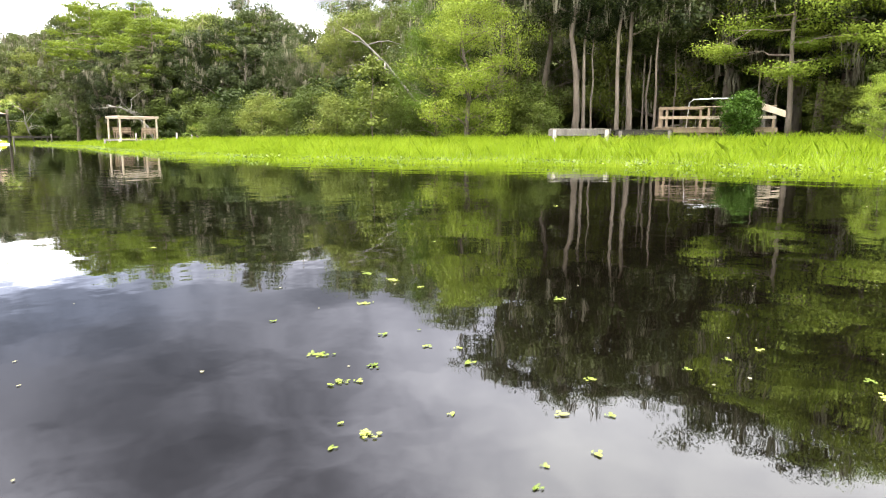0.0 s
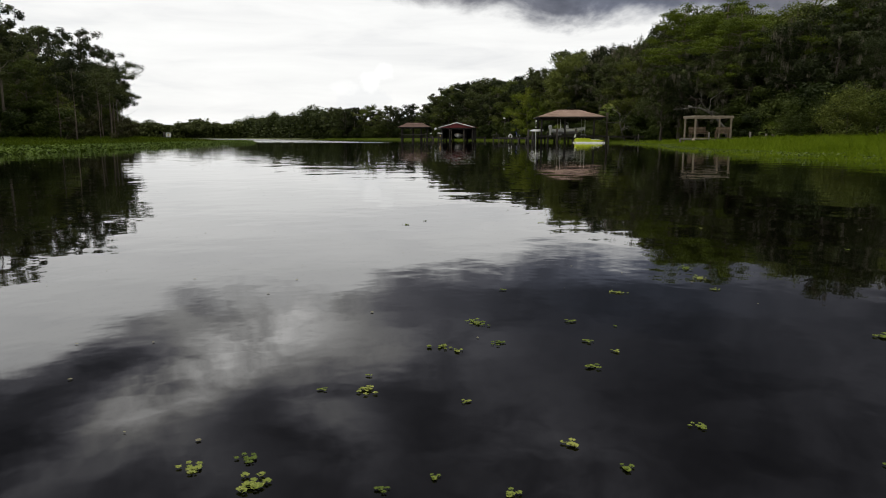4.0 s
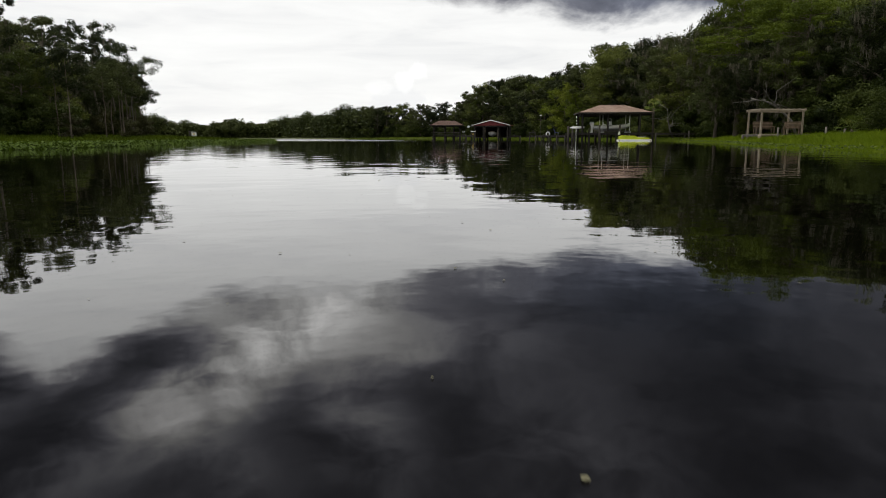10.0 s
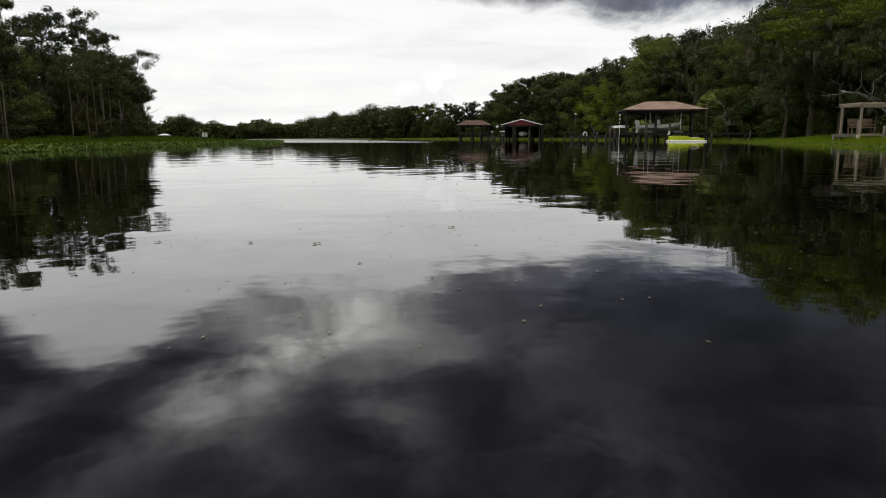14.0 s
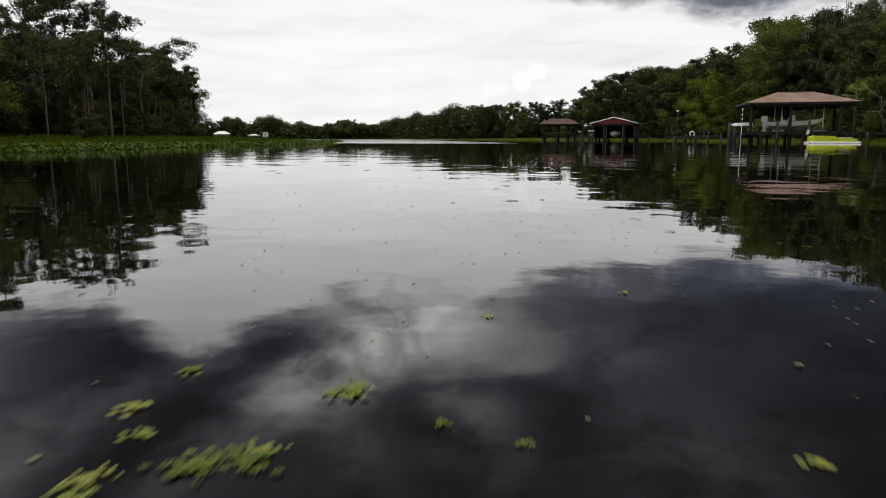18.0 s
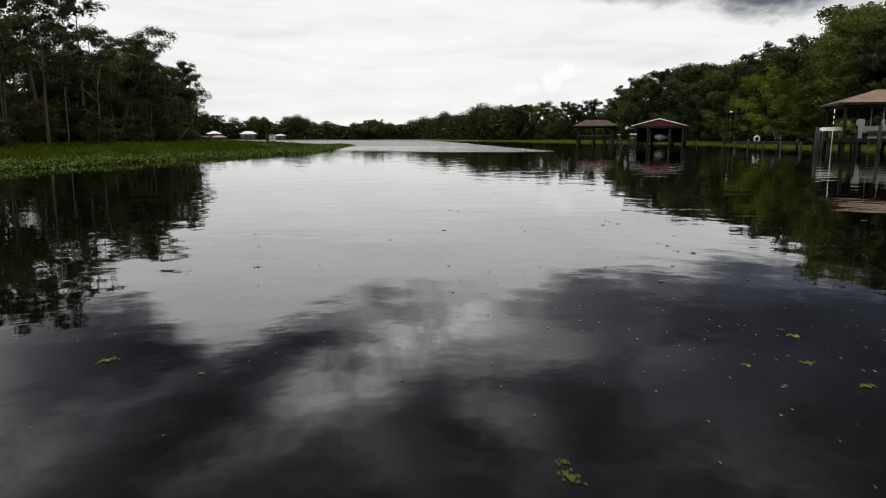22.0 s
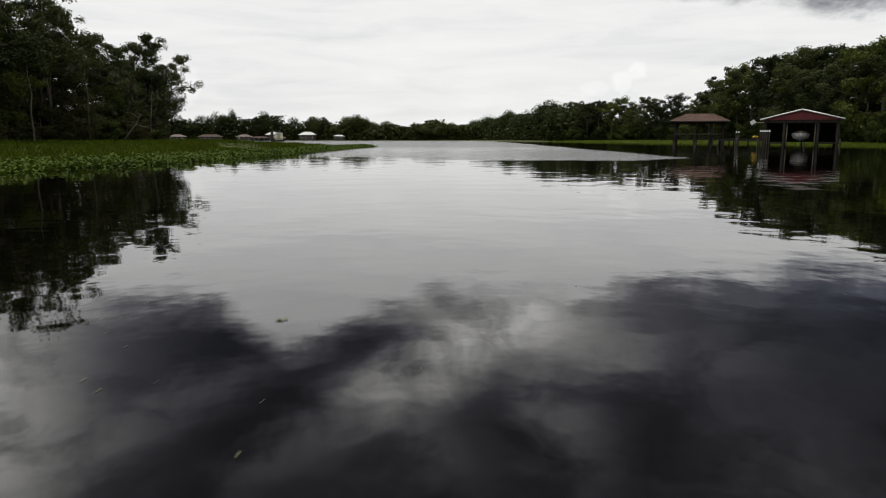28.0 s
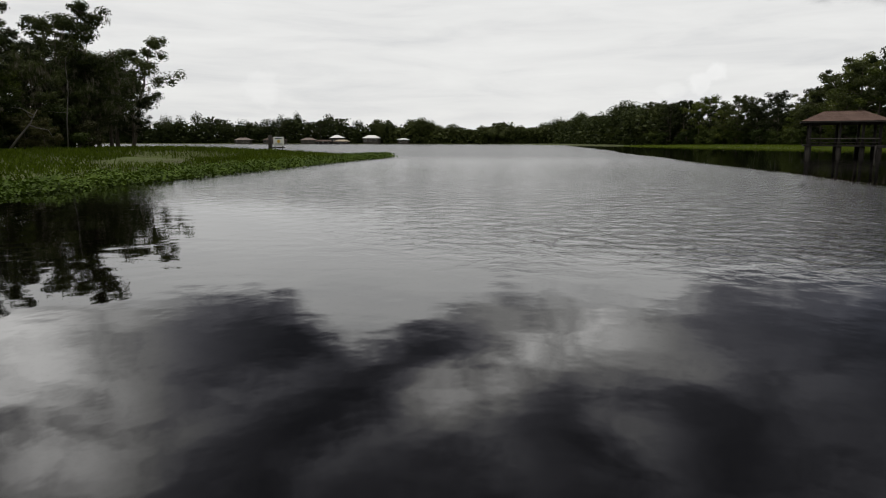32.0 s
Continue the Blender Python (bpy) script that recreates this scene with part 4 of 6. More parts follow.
def make_motorboat(m):
    """A white open fishing boat, stern at x=0 and bow along +x, keel at z=0."""
    t = thing("motorboat", m, "white open fishing boat with outboard motor, resting on a boat lift", "boat")
    rings = []
    for i, (x, w, keel, sheer) in enumerate([(0.0, 1.0, 0.12, 0.86), (1.2, 1.1, 0.04, 0.88), (2.6, 1.1, 0.0, 0.92), (3.8, 1.0, 0.06, 1.0), (4.8, 0.7, 0.25, 1.1), (5.5, 0.32, 0.55, 1.2), (5.9, 0.04, 0.95, 1.27)]):
        rings.append([(x, 0, keel), (x, w * 0.78, keel + (sheer - keel) * 0.38), (x, w, sheer), (x, w * 0.86, sheer), (x, w * 0.66, keel + (sheer - keel) * 0.55),
                      (x, -w * 0.66, keel + (sheer - keel) * 0.55), (x, -w * 0.86, sheer), (x, -w, sheer), (x, -w * 0.78, keel + (sheer - keel) * 0.38)])
    hull = part("hull", loft(rings), M["white"], t)
    for s in (1, -1):
        tube_part("rub_rail", [(0, s * 1.01, 0.83), (2.6, s * 1.11, 0.88), (3.8, s * 1.01, 0.96), (4.8, s * 0.71, 1.06), (5.5, s * 0.33, 1.16)], [0.03] * 5, M["black"], hull, "black rub rail", 6)
    con = part("console", loft([[(2.1, -0.35, 0.4), (3.0, -0.35, 0.4), (3.0, 0.35, 0.4), (2.1, 0.35, 0.4)], [(2.2, -0.33, 1.35), (2.8, -0.33, 1.35), (2.8, 0.33, 1.35), (2.2, 0.33, 1.35)],
                                [(2.45, -0.28, 1.55), (2.75, -0.28, 1.55), (2.75, 0.28, 1.55), (2.45, 0.28, 1.55)]]), M["white"], t)
    part("windscreen", loft([[(2.62, -0.3, 1.5), (2.68, -0.3, 1.5), (2.68, 0.3, 1.5), (2.62, 0.3, 1.5)], [(2.42, -0.22, 1.85), (2.46, -0.22, 1.85), (2.46, 0.22, 1.85), (2.42, 0.22, 1.85)]]), M["glass"], con)
    tube_part("grab_rail", [(2.8, -0.4, 1.2), (2.75, -0.4, 1.95), (2.35, -0.36, 2.05), (2.35, 0.36, 2.05), (2.75, 0.4, 1.95), (2.8, 0.4, 1.2)], [0.025] * 6, M["metal"], con, "metal grab rail", 6)
    part("seat", box(1.45, -0.4, 0.5, 1.9, 0.4, 1.05, 0.06), M["white"], t)
    part("seat_back", box(1.42, -0.4, 1.05, 1.52, 0.4, 1.45, 0.04), M["white"], t)
    motor = part("outboard_motor", loft([[(-0.62, -0.2, 0.85), (-0.1, -0.2, 0.85), (-0.1, 0.2, 0.85), (-0.62, 0.2, 0.85)], [(-0.72, -0.24, 1.2), (-0.08, -0.24, 1.2), (-0.08, 0.24, 1.2), (-0.72, 0.24, 1.2)],
                                        [(-0.62, -0.18, 1.5), (-0.14, -0.18, 1.5), (-0.14, 0.18, 1.5), (-0.62, 0.18, 1.5)]]), M["white"], t)
    part("motor_leg", loft([[(-0.5, -0.09, -0.2), (-0.2, -0.09, -0.2), (-0.2, 0.09, -0.2), (-0.5, 0.09, -0.2)], [(-0.55, -0.12, 0.9), (-0.15, -0.12, 0.9), (-0.15, 0.12, 0.9), (-0.55, 0.12, 0.9)]]), M["white"], motor)
    part("skeg", box(-0.62, -0.03, -0.42, -0.18, 0.03, -0.16, 0.02), M["white"], motor)
    return t


def make_boathouse():
    m = frame_at(49.19, 83.71, 0, (0.912, -0.411))
    t = thing("boathouse", m, "open boathouse on timber piles with a brown shingled hip roof", "boathouse")
    W, D, ev = 9.5, 6.6, 3.62
    hip_roof(t, 0.45, 0.45, W - 0.45, D - 0.45, ev + 0.05, 1.05, 3.1, M["brown_roof"])
    for x, y in ((0.6, 0.6), (3.9, 0.6), (W - 1.5, 0.6), (0.6, D - 0.6), (4.7, D - 0.6), (W - 0.6, D - 0.6)):
        post(t, "post", x, y, -1.4, ev - 0.02, 0.13, M["pile"])
    for y in (0.6, D - 0.6):
        part("roof_beam", box(0.3, y - 0.07, ev - 0.34, W - 0.3, y + 0.07, ev - 0.1, 0.01), M["pile"], t)
    for x in (0.6, W - 0.6):
        part("roof_beam", box(x - 0.07, 0.68, ev - 0.34, x + 0.07, D - 0.68, ev - 0.1, 0.01), M["pile"], t)
    # walkway round the slip
    deck = part("deck", box(-0.6, 0.25, 0.98, W + 0.3, 1.25, 1.03, 0.004), M["pile"], t)
    part("deck", box(-0.6, D - 1.3, 0.98, W + 0.3, D - 0.2, 1.03, 0.004), M["pile"], t)
    for y in (0.2, 1.25, D - 1.35, D - 0.2):
        part("deck_joist", box(-0.6, y, 0.78, W + 0.3, y + 0.06, 0.975, 0.004), M["pile"], t)
    for i in range(64):
        x = -0.58 + i * 0.155
        for y0 in (0.22, D - 1.32):
            put("deck_board", DECK_BOARD, t, m=pose(x + 0.07, y0 + 0.55, 1.045))
    for x in (-0.4, 1.5, 2.9, 5.0, 6.4, 8.6):
        post(t, "pile", x, 0.35, -1.4, 0.99, 0.12, M["pile"])
        post(t, "pile", x + 0.2, D - 0.4, -1.4, 0.99, 0.12, M["pile"])
    for x, h in ((-1.3, 1.9), (2.75, 2.0), (5.35, 2.0)):
        post(t, "mooring_pile", x, -0.1, -1.4, h, 0.14, M["pile"], "mooring pile taller than the deck")
    # lift
    for x in (3.4, 6.9):
        for y in (1.75, D - 1.75):
            post(t, "lift_pole", x, y, 0.3, ev - 0.1, 0.05, M["white"], "white lift pole")
        part("lift_cradle", box(x - 0.09, 0.95, 1.04, x + 0.09, D - 1.5, 1.20, 0.01), M["metal"], t)
    for y in (1.5, 2.5):
        part("lift_bunk", box(2.4, y - 0.07, 1.20, 7.0, y + 0.07, 1.32, 0.01), M["grey_wood"], t)
    make_motorboat(m @ pose(2.3, 2.0, 1.31) @ Matrix.Scale(0.80, 4))
    # tall pale depth pole at the corner
    mk = thing("marker_pole", m @ pose(-0.25, 0.1, 0), "tall thin white pole with green bands at the dock corner", "pole")
    post(mk, "pole", 0, 0, -1.3, 3.2, 0.035, M["white"])
    for z in (1.9, 2.3, 2.7):
        post(mk, "band", 0, 0, z, z + 0.22, 0.040, M["bright_leaf"], "green band")
    # small white boat on a rack behind the corner
    bt = thing("dinghy", m @ pose(-0.9, 2.3, 1.62, 0, 0, 4) @ Matrix.Scale(0.66, 4), "small white upturned dinghy on a dock rack", "boat")
    part("hull", loft([[(0, -0.05, 0.1), (0, 0.05, 0.1), (0, 0.04, 0.22), (0, -0.04, 0.22)], [(0.7, -0.55, 0), (0.7, 0.55, 0), (0.7, 0.35, 0.42), (0.7, -0.35, 0.42)], [(2.1, -0.62, 0), (2.1, 0.62, 0), (2.1, 0.42, 0.48), (2.1, -0.42, 0.48)],
                       [(2.9, -0.5, 0.02), (2.9, 0.5, 0.02), (2.9, 0.4, 0.4), (2.9, -0.4, 0.4)]]), M["white"], bt)
    tube_part("gunwale", [(0, 0.0, 0.09), (0.7, -0.57, 0.02), (2.1, -0.64, 0.02), (2.9, -0.52, 0.03)], [0.03] * 4, M["metal"], bt, "metal gunwale", 6)
    rk = thing("boat_rack", m @ pose(-0.9, 2.3, 0), "grey timber rack on piles under the dinghy", "rack")
    for x in (0.4, 2.6):
        for y in (-0.5, 0.5):
            post(rk, "leg", x, y, -1.4, 1.5, 0.09, M["pile"])
        part("crossbar", box(x - 0.07, -0.7, 1.49, x + 0.07, 0.7, 1.61, 0.01), M["grey_wood"], rk)
    # white cloth on the pile
    cl = thing("towel", m @ pose(5.2, -0.26, 0.75), "white towel hanging on a dock pile", "towel")
    part("cloth", loft([[(0, -0.03, 0.45), (0.14, -0.03, 0.45), (0.14, 0.03, 0.45), (0, 0.03, 0.45)], [(-0.08, -0.05, 0.2), (0.2, -0.04, 0.22), (0.2, 0.04, 0.22), (-0.08, 0.05, 0.2)], [(-0.1, -0.03, 0.0), (0.12, -0.03, 0.05), (0.12, 0.03, 0.05), (-0.1, 0.03, 0.0)]]), M["white"], cl)
    # lime covered watercraft on a white floating dock
    fd = thing("floating_dock", m @ pose(4.9, -1.3, 0.0), "white floating dock moored beside the boathouse", "dock")
    part("pontoon", box(0, -0.75, -0.12, 4.2, 0.75, 0.16, 0.07), M["white"], fd)
    for x in (0.15, 4.05):
        tube_part("bumper", [(x, -0.78, 0.05), (x, 0, 0.06), (x, 0.78, 0.05)], [0.06] * 3, M["cream"], fd)
    jk = thing("paddle_boat", m @ pose(5.1, -1.3, 0.16), "lime green pedal boat on a floating dock", "boat")
    part("hull", loft([[(0, -0.55, 0.02), (0, 0.55, 0.02), (0, 0.5, 0.4), (0, -0.5, 0.4)], [(0.4, -0.68, 0), (0.4, 0.68, 0), (0.4, 0.62, 0.52), (0.4, -0.62, 0.52)], [(1.9, -0.68, 0), (1.9, 0.68, 0), (1.9, 0.62, 0.5), (1.9, -0.62, 0.5)],
                       [(2.2, -0.66, 0), (2.2, 0.66, 0), (2.2, 0.6, 0.3), (2.2, -0.6, 0.3)], [(3.5, -0.5, 0.05), (3.5, 0.5, 0.05), (3.5, 0.45, 0.26), (3.5, -0.45, 0.26)], [(3.8, -0.3, 0.1), (3.8, 0.3, 0.1), (3.8, 0.25, 0.22), (3.8, -0.25, 0.22)]]), M["lime"], jk)
    part("seat_rim", box(2.3, -0.5, 0.29, 3.3, 0.5, 0.34, 0.02), M["white"], jk)


DECK_BOARD = bpy.data.meshes.new("deck_board")
_b = box(-0.07, -0.55, -0.018, 0.07, 0.55, 0.018, 0.004)
_b.to_mesh(DECK_BOARD)
_b.free()
DECK_BOARD.materials.append(M["pile"])


def walkway(name, a, b, width, z, label, mat, group="", rail=False, piles=True, zp=-1.4):
    """A dock walkway on piles from a to b on the plan: stringers, boards one by one, piles."""
    a, b = Vector((*a, 0)), Vector((*b, 0))
    d = b - a
    ln = d.length
    t = thing(name, frame_at(a.x, a.y, 0, (d.x, d.y)), label, "dock", group)
    for y in (-width / 2 + 0.05, width / 2 - 0.1):
        part("stringer", box(0, y, z - 0.26, ln, y + 0.05, z - 0.045, 0.004), mat, t)
    me = bpy.data.meshes.new("plank")
    bm = box(-0.068, -width / 2, -0.019, 0.068, width / 2, 0.019, 0.004)
    bm.to_mesh(me)
    bm.free()
    me.materials.append(mat)
    n = int(ln / 0.15)
    for i in range(n):
        put("plank", me, t, m=pose((i + 0.5) * ln / n, random.uniform(-0.015, 0.015), z - 0.02 + random.uniform(-0.004, 0.004)))
    if piles:
        k = max(2, int(ln / 4.2) + 1)
        for i in range(k):
            x = 0.2 + (ln - 0.4) * i / (k - 1)
            for y in (-width / 2 - 0.06, width / 2 + 0.06):
                post(t, "pile", x, y, zp, z + (0.22 if i in (1, 4) and y < 0 and zp < -1 else -0.05), 0.095, mat)
    return t


def make_side_dock():
    # low dock running up-river from the boathouse
    walkway("dock", (51.5, 89.8), (56.5, 111.4), 1.3, 0.78, "low dark timber dock on piles beside the lawn", M["pile"])
    walkway("dock", (57.6, 79.3), (66.0, 76.4), 1.2, 1.02, "dark timber walkway from the boathouse to the bank", M["pile"])
    rg = thing("life_ring", pose(55.55, 104.4, 0.62), "white life ring hung on a dock post", "life ring")
    bm = bmesh.new()
    n, k = 18, 8
    vs = [[bm.verts.new(((0.30 + 0.085 * math.cos(2 * math.pi * j / k)) * math.cos(2 * math.pi * i / n), 0.085 * math.sin(2 * math.pi * j / k) - 0.14, 0.38 + (0.30 + 0.085 * math.cos(2 * math.pi * j / k)) * math.sin(2 * math.pi * i / n)))
           for j in range(k)] for i in range(n)]
    for i in range(n):
        for j in range(k):
            bm.faces.new((vs[i][j], vs[(i + 1) % n][j], vs[(i + 1) % n][(j + 1) % k], vs[i][(j + 1) % k]))
    bmesh.ops.recalc_face_normals(bm, faces=bm.faces[:])
    part("ring", bm, M["white"], rg)
    post(rg, "post", 0, 0.02, -1.8, 1.0, 0.06, M["pile"])
    ch = thing("folding_chair", pose(53.55, 97.6, 0.78, 0, 0, 70), "blue folding chair on the timber dock", "chair")
    part("seat", box(-0.28, -0.26, 0.38, 0.28, 0.26, 0.43, 0.015), M["blue"], ch)
    part("backrest", loft([[(-0.28, 0.24, 0.42), (0.28, 0.24, 0.42), (0.28, 0.28, 0.42), (-0.28, 0.28, 0.42)], [(-0.28, 0.42, 0.95), (0.28, 0.42, 0.95), (0.28, 0.46, 0.95), (-0.28, 0.46, 0.95)]]), M["blue"], ch)
    for sx in (-0.28, 0.28):
        for sy in (-0.22, 0.24):
            post(ch, "leg", sx, sy, 0.0, 0.4, 0.015, M["metal"])
    lp = thing("lamp_post", pose(70.1, 135.3, float(ground_z(70.1, 135.3))), "thin grey lamp post with a small white lamp", "lamp post")
    post(lp, "pole", 0, 0, -0.2, 5.0, 0.028, M["grey_wood"])
    part("lamp_head", loft([[(-0.14, -0.14, 4.98), (0.14, -0.14, 4.98), (0.14, 0.14, 4.98), (-0.14, 0.14, 4.98)], [(-0.2, -0.2, 5.14), (0.2, -0.2, 5.14), (0.2, 0.2, 5.14), (-0.2, 0.2, 5.14)], [(-0.06, -0.06, 5.24), (0.06, -0.06, 5.24), (0.06, 0.06, 5.24), (-0.06, 0.06, 5.24)]]), M["white"], lp)
    # railing stubs on the dock end
    rl = thing("dock_rail", frame_at(55.5, 107.2, 0.78, (0.225, 0.974)), "low dark timber rail along the dock end", "rail")
    for x in (0, 1.5, 3.0, 4.2):
        post(rl, "post", x, 0.72, -0.3, 0.95 if x == 1.5 else 0.6, 0.06, M["pile"])
    part("top_rail", box(-0.1, 0.66, 0.5, 4.3, 0.76, 0.56, 0.006), M["pile"], rl)


def make_far_gazebo():
    m = frame_at(51.3, 154.3, 0, (0.93, -0.37))
    t = thing("dock_gazebo", m, "dock shelter on timber piles with a brown hip roof", "gazebo")
    W, D, ev = 7.9, 6.4, 3.3
    hip_roof(t, 0.5, 0.5, W - 0.5, D - 0.5, ev, 1.05, 2.1, M["russet_roof"])
    for x in (0.9, W / 2 - 0.4, W / 2 + 1.6, W - 0.9):
        for y in (0.9, D - 0.9):
            post(t, "post", x, y, 0.3, ev - 0.02, 0.14, M["pile"])
            post(t, "pile", x, y, -1.5, 0.95, 0.26, M["pile"], "stout dark pile")
    part("deck", box(0.4, 0.5, 0.78, W - 0.4, D - 0.5, 0.94, 0.01), M["pile"], t)
    for y in (0.75, D - 0.75):
        part("rail", box(0.9, y - 0.05, 1.52, W - 0.9, y + 0.05, 1.62, 0.008), M["grey_wood"], t)
        part("rail", box(0.9, y - 0.04, 1.15, W - 0.9, y + 0.04, 1.22, 0.008), M["pile"], t)
    for y in (0.9, D - 0.9):
        part("roof_beam", box(0.5, y - 0.08, ev - 0.3, W - 0.5, y + 0.08, ev - 0.08, 0.01), M["pile"], t)
    walkway("dock", (59.6, 152.6), (72.0, 149.0), 1.4, 0.92, "dark timber walkway from the shelter to the bank", M["pile"])
    walkway("dock", (57.4, 150.6), (57.4, 139.6), 1.3, 0.92, "timber walkway joining the two boat shelters", M["pile"])
    for x, y in ((54.05, 139.6), (54.3, 139.5), (52.15, 130.0), (52.33, 129.9), (52.5, 129.8), (52.68, 129.7), (52.86, 129.6)):
        p = thing("mooring_post", pose(x, y, 0), "dark mooring post with a white cap", "post", "capped mooring posts")
        post(p, "post", 0, 0, -1.4, 1.62, 0.062, M["pile"])
        part("cap", loft([[(-0.078, -0.078, 1.61), (0.078, -0.078, 1.61), (0.078, 0.078, 1.61), (-0.078, 0.078, 1.61)], [(-0.02, -0.02, 1.78), (0.02, -0.02, 1.78), (0.02, 0.02, 1.78), (-0.02, 0.02, 1.78)]]), M["white"], p)


def make_red_boathouse():
    m = frame_at(53.72, 133.0, 0, (0.87, -0.49))
    t = thing("red_boathouse", m, "boathouse with a dark red metal gable roof and white trim", "boathouse")
    W, D, ev, rise = 7.3, 8.0, 2.88, 0.95
    # two roof slopes with standing seams
    for s in (0, 1):
        bm = bmesh.new()
        xa, xb = (-0.2, W / 2) if s == 0 else (W + 0.2, W / 2)
        z0 = ev - 0.04
        ring0 = [(xa, -0.3, z0), (xb, -0.3, ev + rise), (xb, -0.3, ev + rise + 0.07), (xa, -0.3, z0 + 0.07)]
        ring1 = [(a, D + 0.3, c) for a, b, c in ring0]
        b0, b1 = [bm.verts.new(p) for p in ring0], [bm.verts.new(p) for p in ring1]
        for k in range(4):
            bm.faces.new((b0[k], b0[(k + 1) % 4], b1[(k + 1) % 4], b1[k]))
        bm.faces.new(b0[::-1])
        bm.faces.new(b1)
        bmesh.ops.recalc_face_normals(bm, faces=bm.faces[:])
        slope = part("roof", bm, M["red_roof"], t)
        for i in range(14):
            y = -0.2 + i * (D + 0.4) / 13
            tube_part("seam", [(xa, y, z0 + 0.085), (xb, y, ev + rise + 0.085)], [0.02, 0.02], M["red_roof"], slope, "", 5)
        tube_part("white_trim", [(xa, -0.34, z0 + 0.03), (xb, -0.34, ev + rise + 0.04)], [0.075, 0.075], M["white"], slope, "white verge trim", 6)
    part("gable", loft([[(0.1, -0.06, ev - 0.05), (W - 0.1, -0.06, ev - 0.05), (W / 2, -0.06, ev + rise - 0.05)], [(0.1, 0.02, ev - 0.05), (W - 0.1, 0.02, ev - 0.05), (W / 2, 0.02, ev + rise - 0.05)]]), M["red_roof"], t, "dark red boarded gable")
    for i in range(9):
        x = 0.7 + i * (W - 1.4) / 8
        part("gable_batten", box(x - 0.025, -0.085, ev - 0.04, x + 0.025, -0.062, ev + rise * (1 - abs(x - W / 2) / (W / 2)) - 0.08, 0.003), M["red_roof"], t)
    for x in (0.35, 2.1, 5.2, W - 0.35):
        for y in (0.2, D / 2, D - 0.2):
            post(t, "post", x, y, -1.5, ev - 0.06 + (0.45 if 2 < x < 6 and y > 1 else 0), 0.14, M["pile"])
    part("lintel", box(0.2, 0.05, ev - 0.36, W - 0.2, 0.17, ev - 0.06, 0.01), M["pile"], t)
    # dark side walls added to keep the boathouse interior in shade
    for x in (0.2, W - 0.28):
        part("side_wall", box(x, 2.2, 0.56, x + 0.08, D - 0.25, ev - 0.08, 0.006), M["pile"], t)
    part("back_wall", box(0.2, D - 0.2, 0.56, W - 0.2, D - 0.12, ev, 0.01), M["pile"], t)
    for x0, x1 in ((0.1, 1.95), (5.35, W - 0.1)):
        part("deck", box(x0, 0.0, 0.40, x1, D, 0.54, 0.01), M["pile"], t)
    for x in (2.35, 4.95):
        post(t, "lift_pole", x, 0.9, 0.2, 2.7, 0.06, M["cream"], "pale lift pole")
    # bow-on boat on the lift, with a pale cover
    b = thing("covered_boat", m @ pose(3.65, 1.1, 0.66, 0, 0, -90) @ Matrix.Scale(0.82, 4), "white boat under a pale cover hanging in the boathouse", "boat")
    bm_r = []
    for x, w, keel, sheer in ((-4.6, 1.0, 0.05, 0.85), (-2.5, 1.12, 0.0, 0.9), (-1.2, 1.0, 0.05, 0.95), (-0.4, 0.62, 0.25, 1.0), (0.1, 0.12, 0.6, 1.03)):
        bm_r.append([(x, 0, keel), (x, w * 0.8, keel + (sheer - keel) * 0.4), (x, w, sheer), (x, -w, sheer), (x, -w * 0.8, keel + (sheer - keel) * 0.4)])
    part("hull", loft(bm_r), M["white"], b)
    bm_r = []
    for x, w, z in ((-4.6, 0.98, 0.9), (-2.5, 1.1, 1.0), (-1.2, 0.98, 1.05), (-0.4, 0.6, 1.05), (0.08, 0.1, 1.06)):
        bm_r.append([(x, w, z - 0.06), (x, w * 0.5, z + 0.22), (x, 0, z + 0.28), (x, -w * 0.5, z + 0.22), (x, -w, z - 0.06)])
    part("cover", loft(bm_r), M["cream"], b, "pale canvas cover")
    ky = thing("kayak", pose(56.9, 141.2, 0.95, 0, 0, 58), "yellow kayak lying on the walkway", "kayak")
    rg = [[(x, w * math.cos(a), 0.17 + 0.16 * math.sin(a) * (1 if w > 0.1 else 0.4)) for a in [2 * math.pi * k / 10 for k in range(10)]] for x, w in ((0, 0.03), (0.5, 0.22), (1.4, 0.36), (2.2, 0.22), (2.8, 0.03))]
    part("hull", loft(rg), M["yellow"], ky)
    tube_part("cockpit_rim", [(1.0, -0.14, 0.34), (1.4, -0.2, 0.35), (1.8, -0.14, 0.34), (1.8, 0.14, 0.34), (1.4, 0.2, 0.35), (1.0, 0.14, 0.34)], [0.025] * 6, M["black"], ky, "black cockpit rim", 6)
    bn = thing("small_sign", m @ pose(-1.0, -0.1, 2.3, 0, 0, 10), "small white tilted boards on a bracket beside the roof", "sign")
    part("board", loft([[(0, -0.02, 0), (0.42, -0.02, 0.28), (0.42, 0.02, 0.28), (0, 0.02, 0)], [(-0.2, -0.02, 0.36), (0.2, -0.02, 0.62), (0.2, 0.02, 0.62), (-0.2, 0.02, 0.36)]]), M["white"], bn)
    part("bracket", box(0.2, -0.02, 0.24, 1.2, 0.02, 0.30, 0.004), M["metal"], bn)


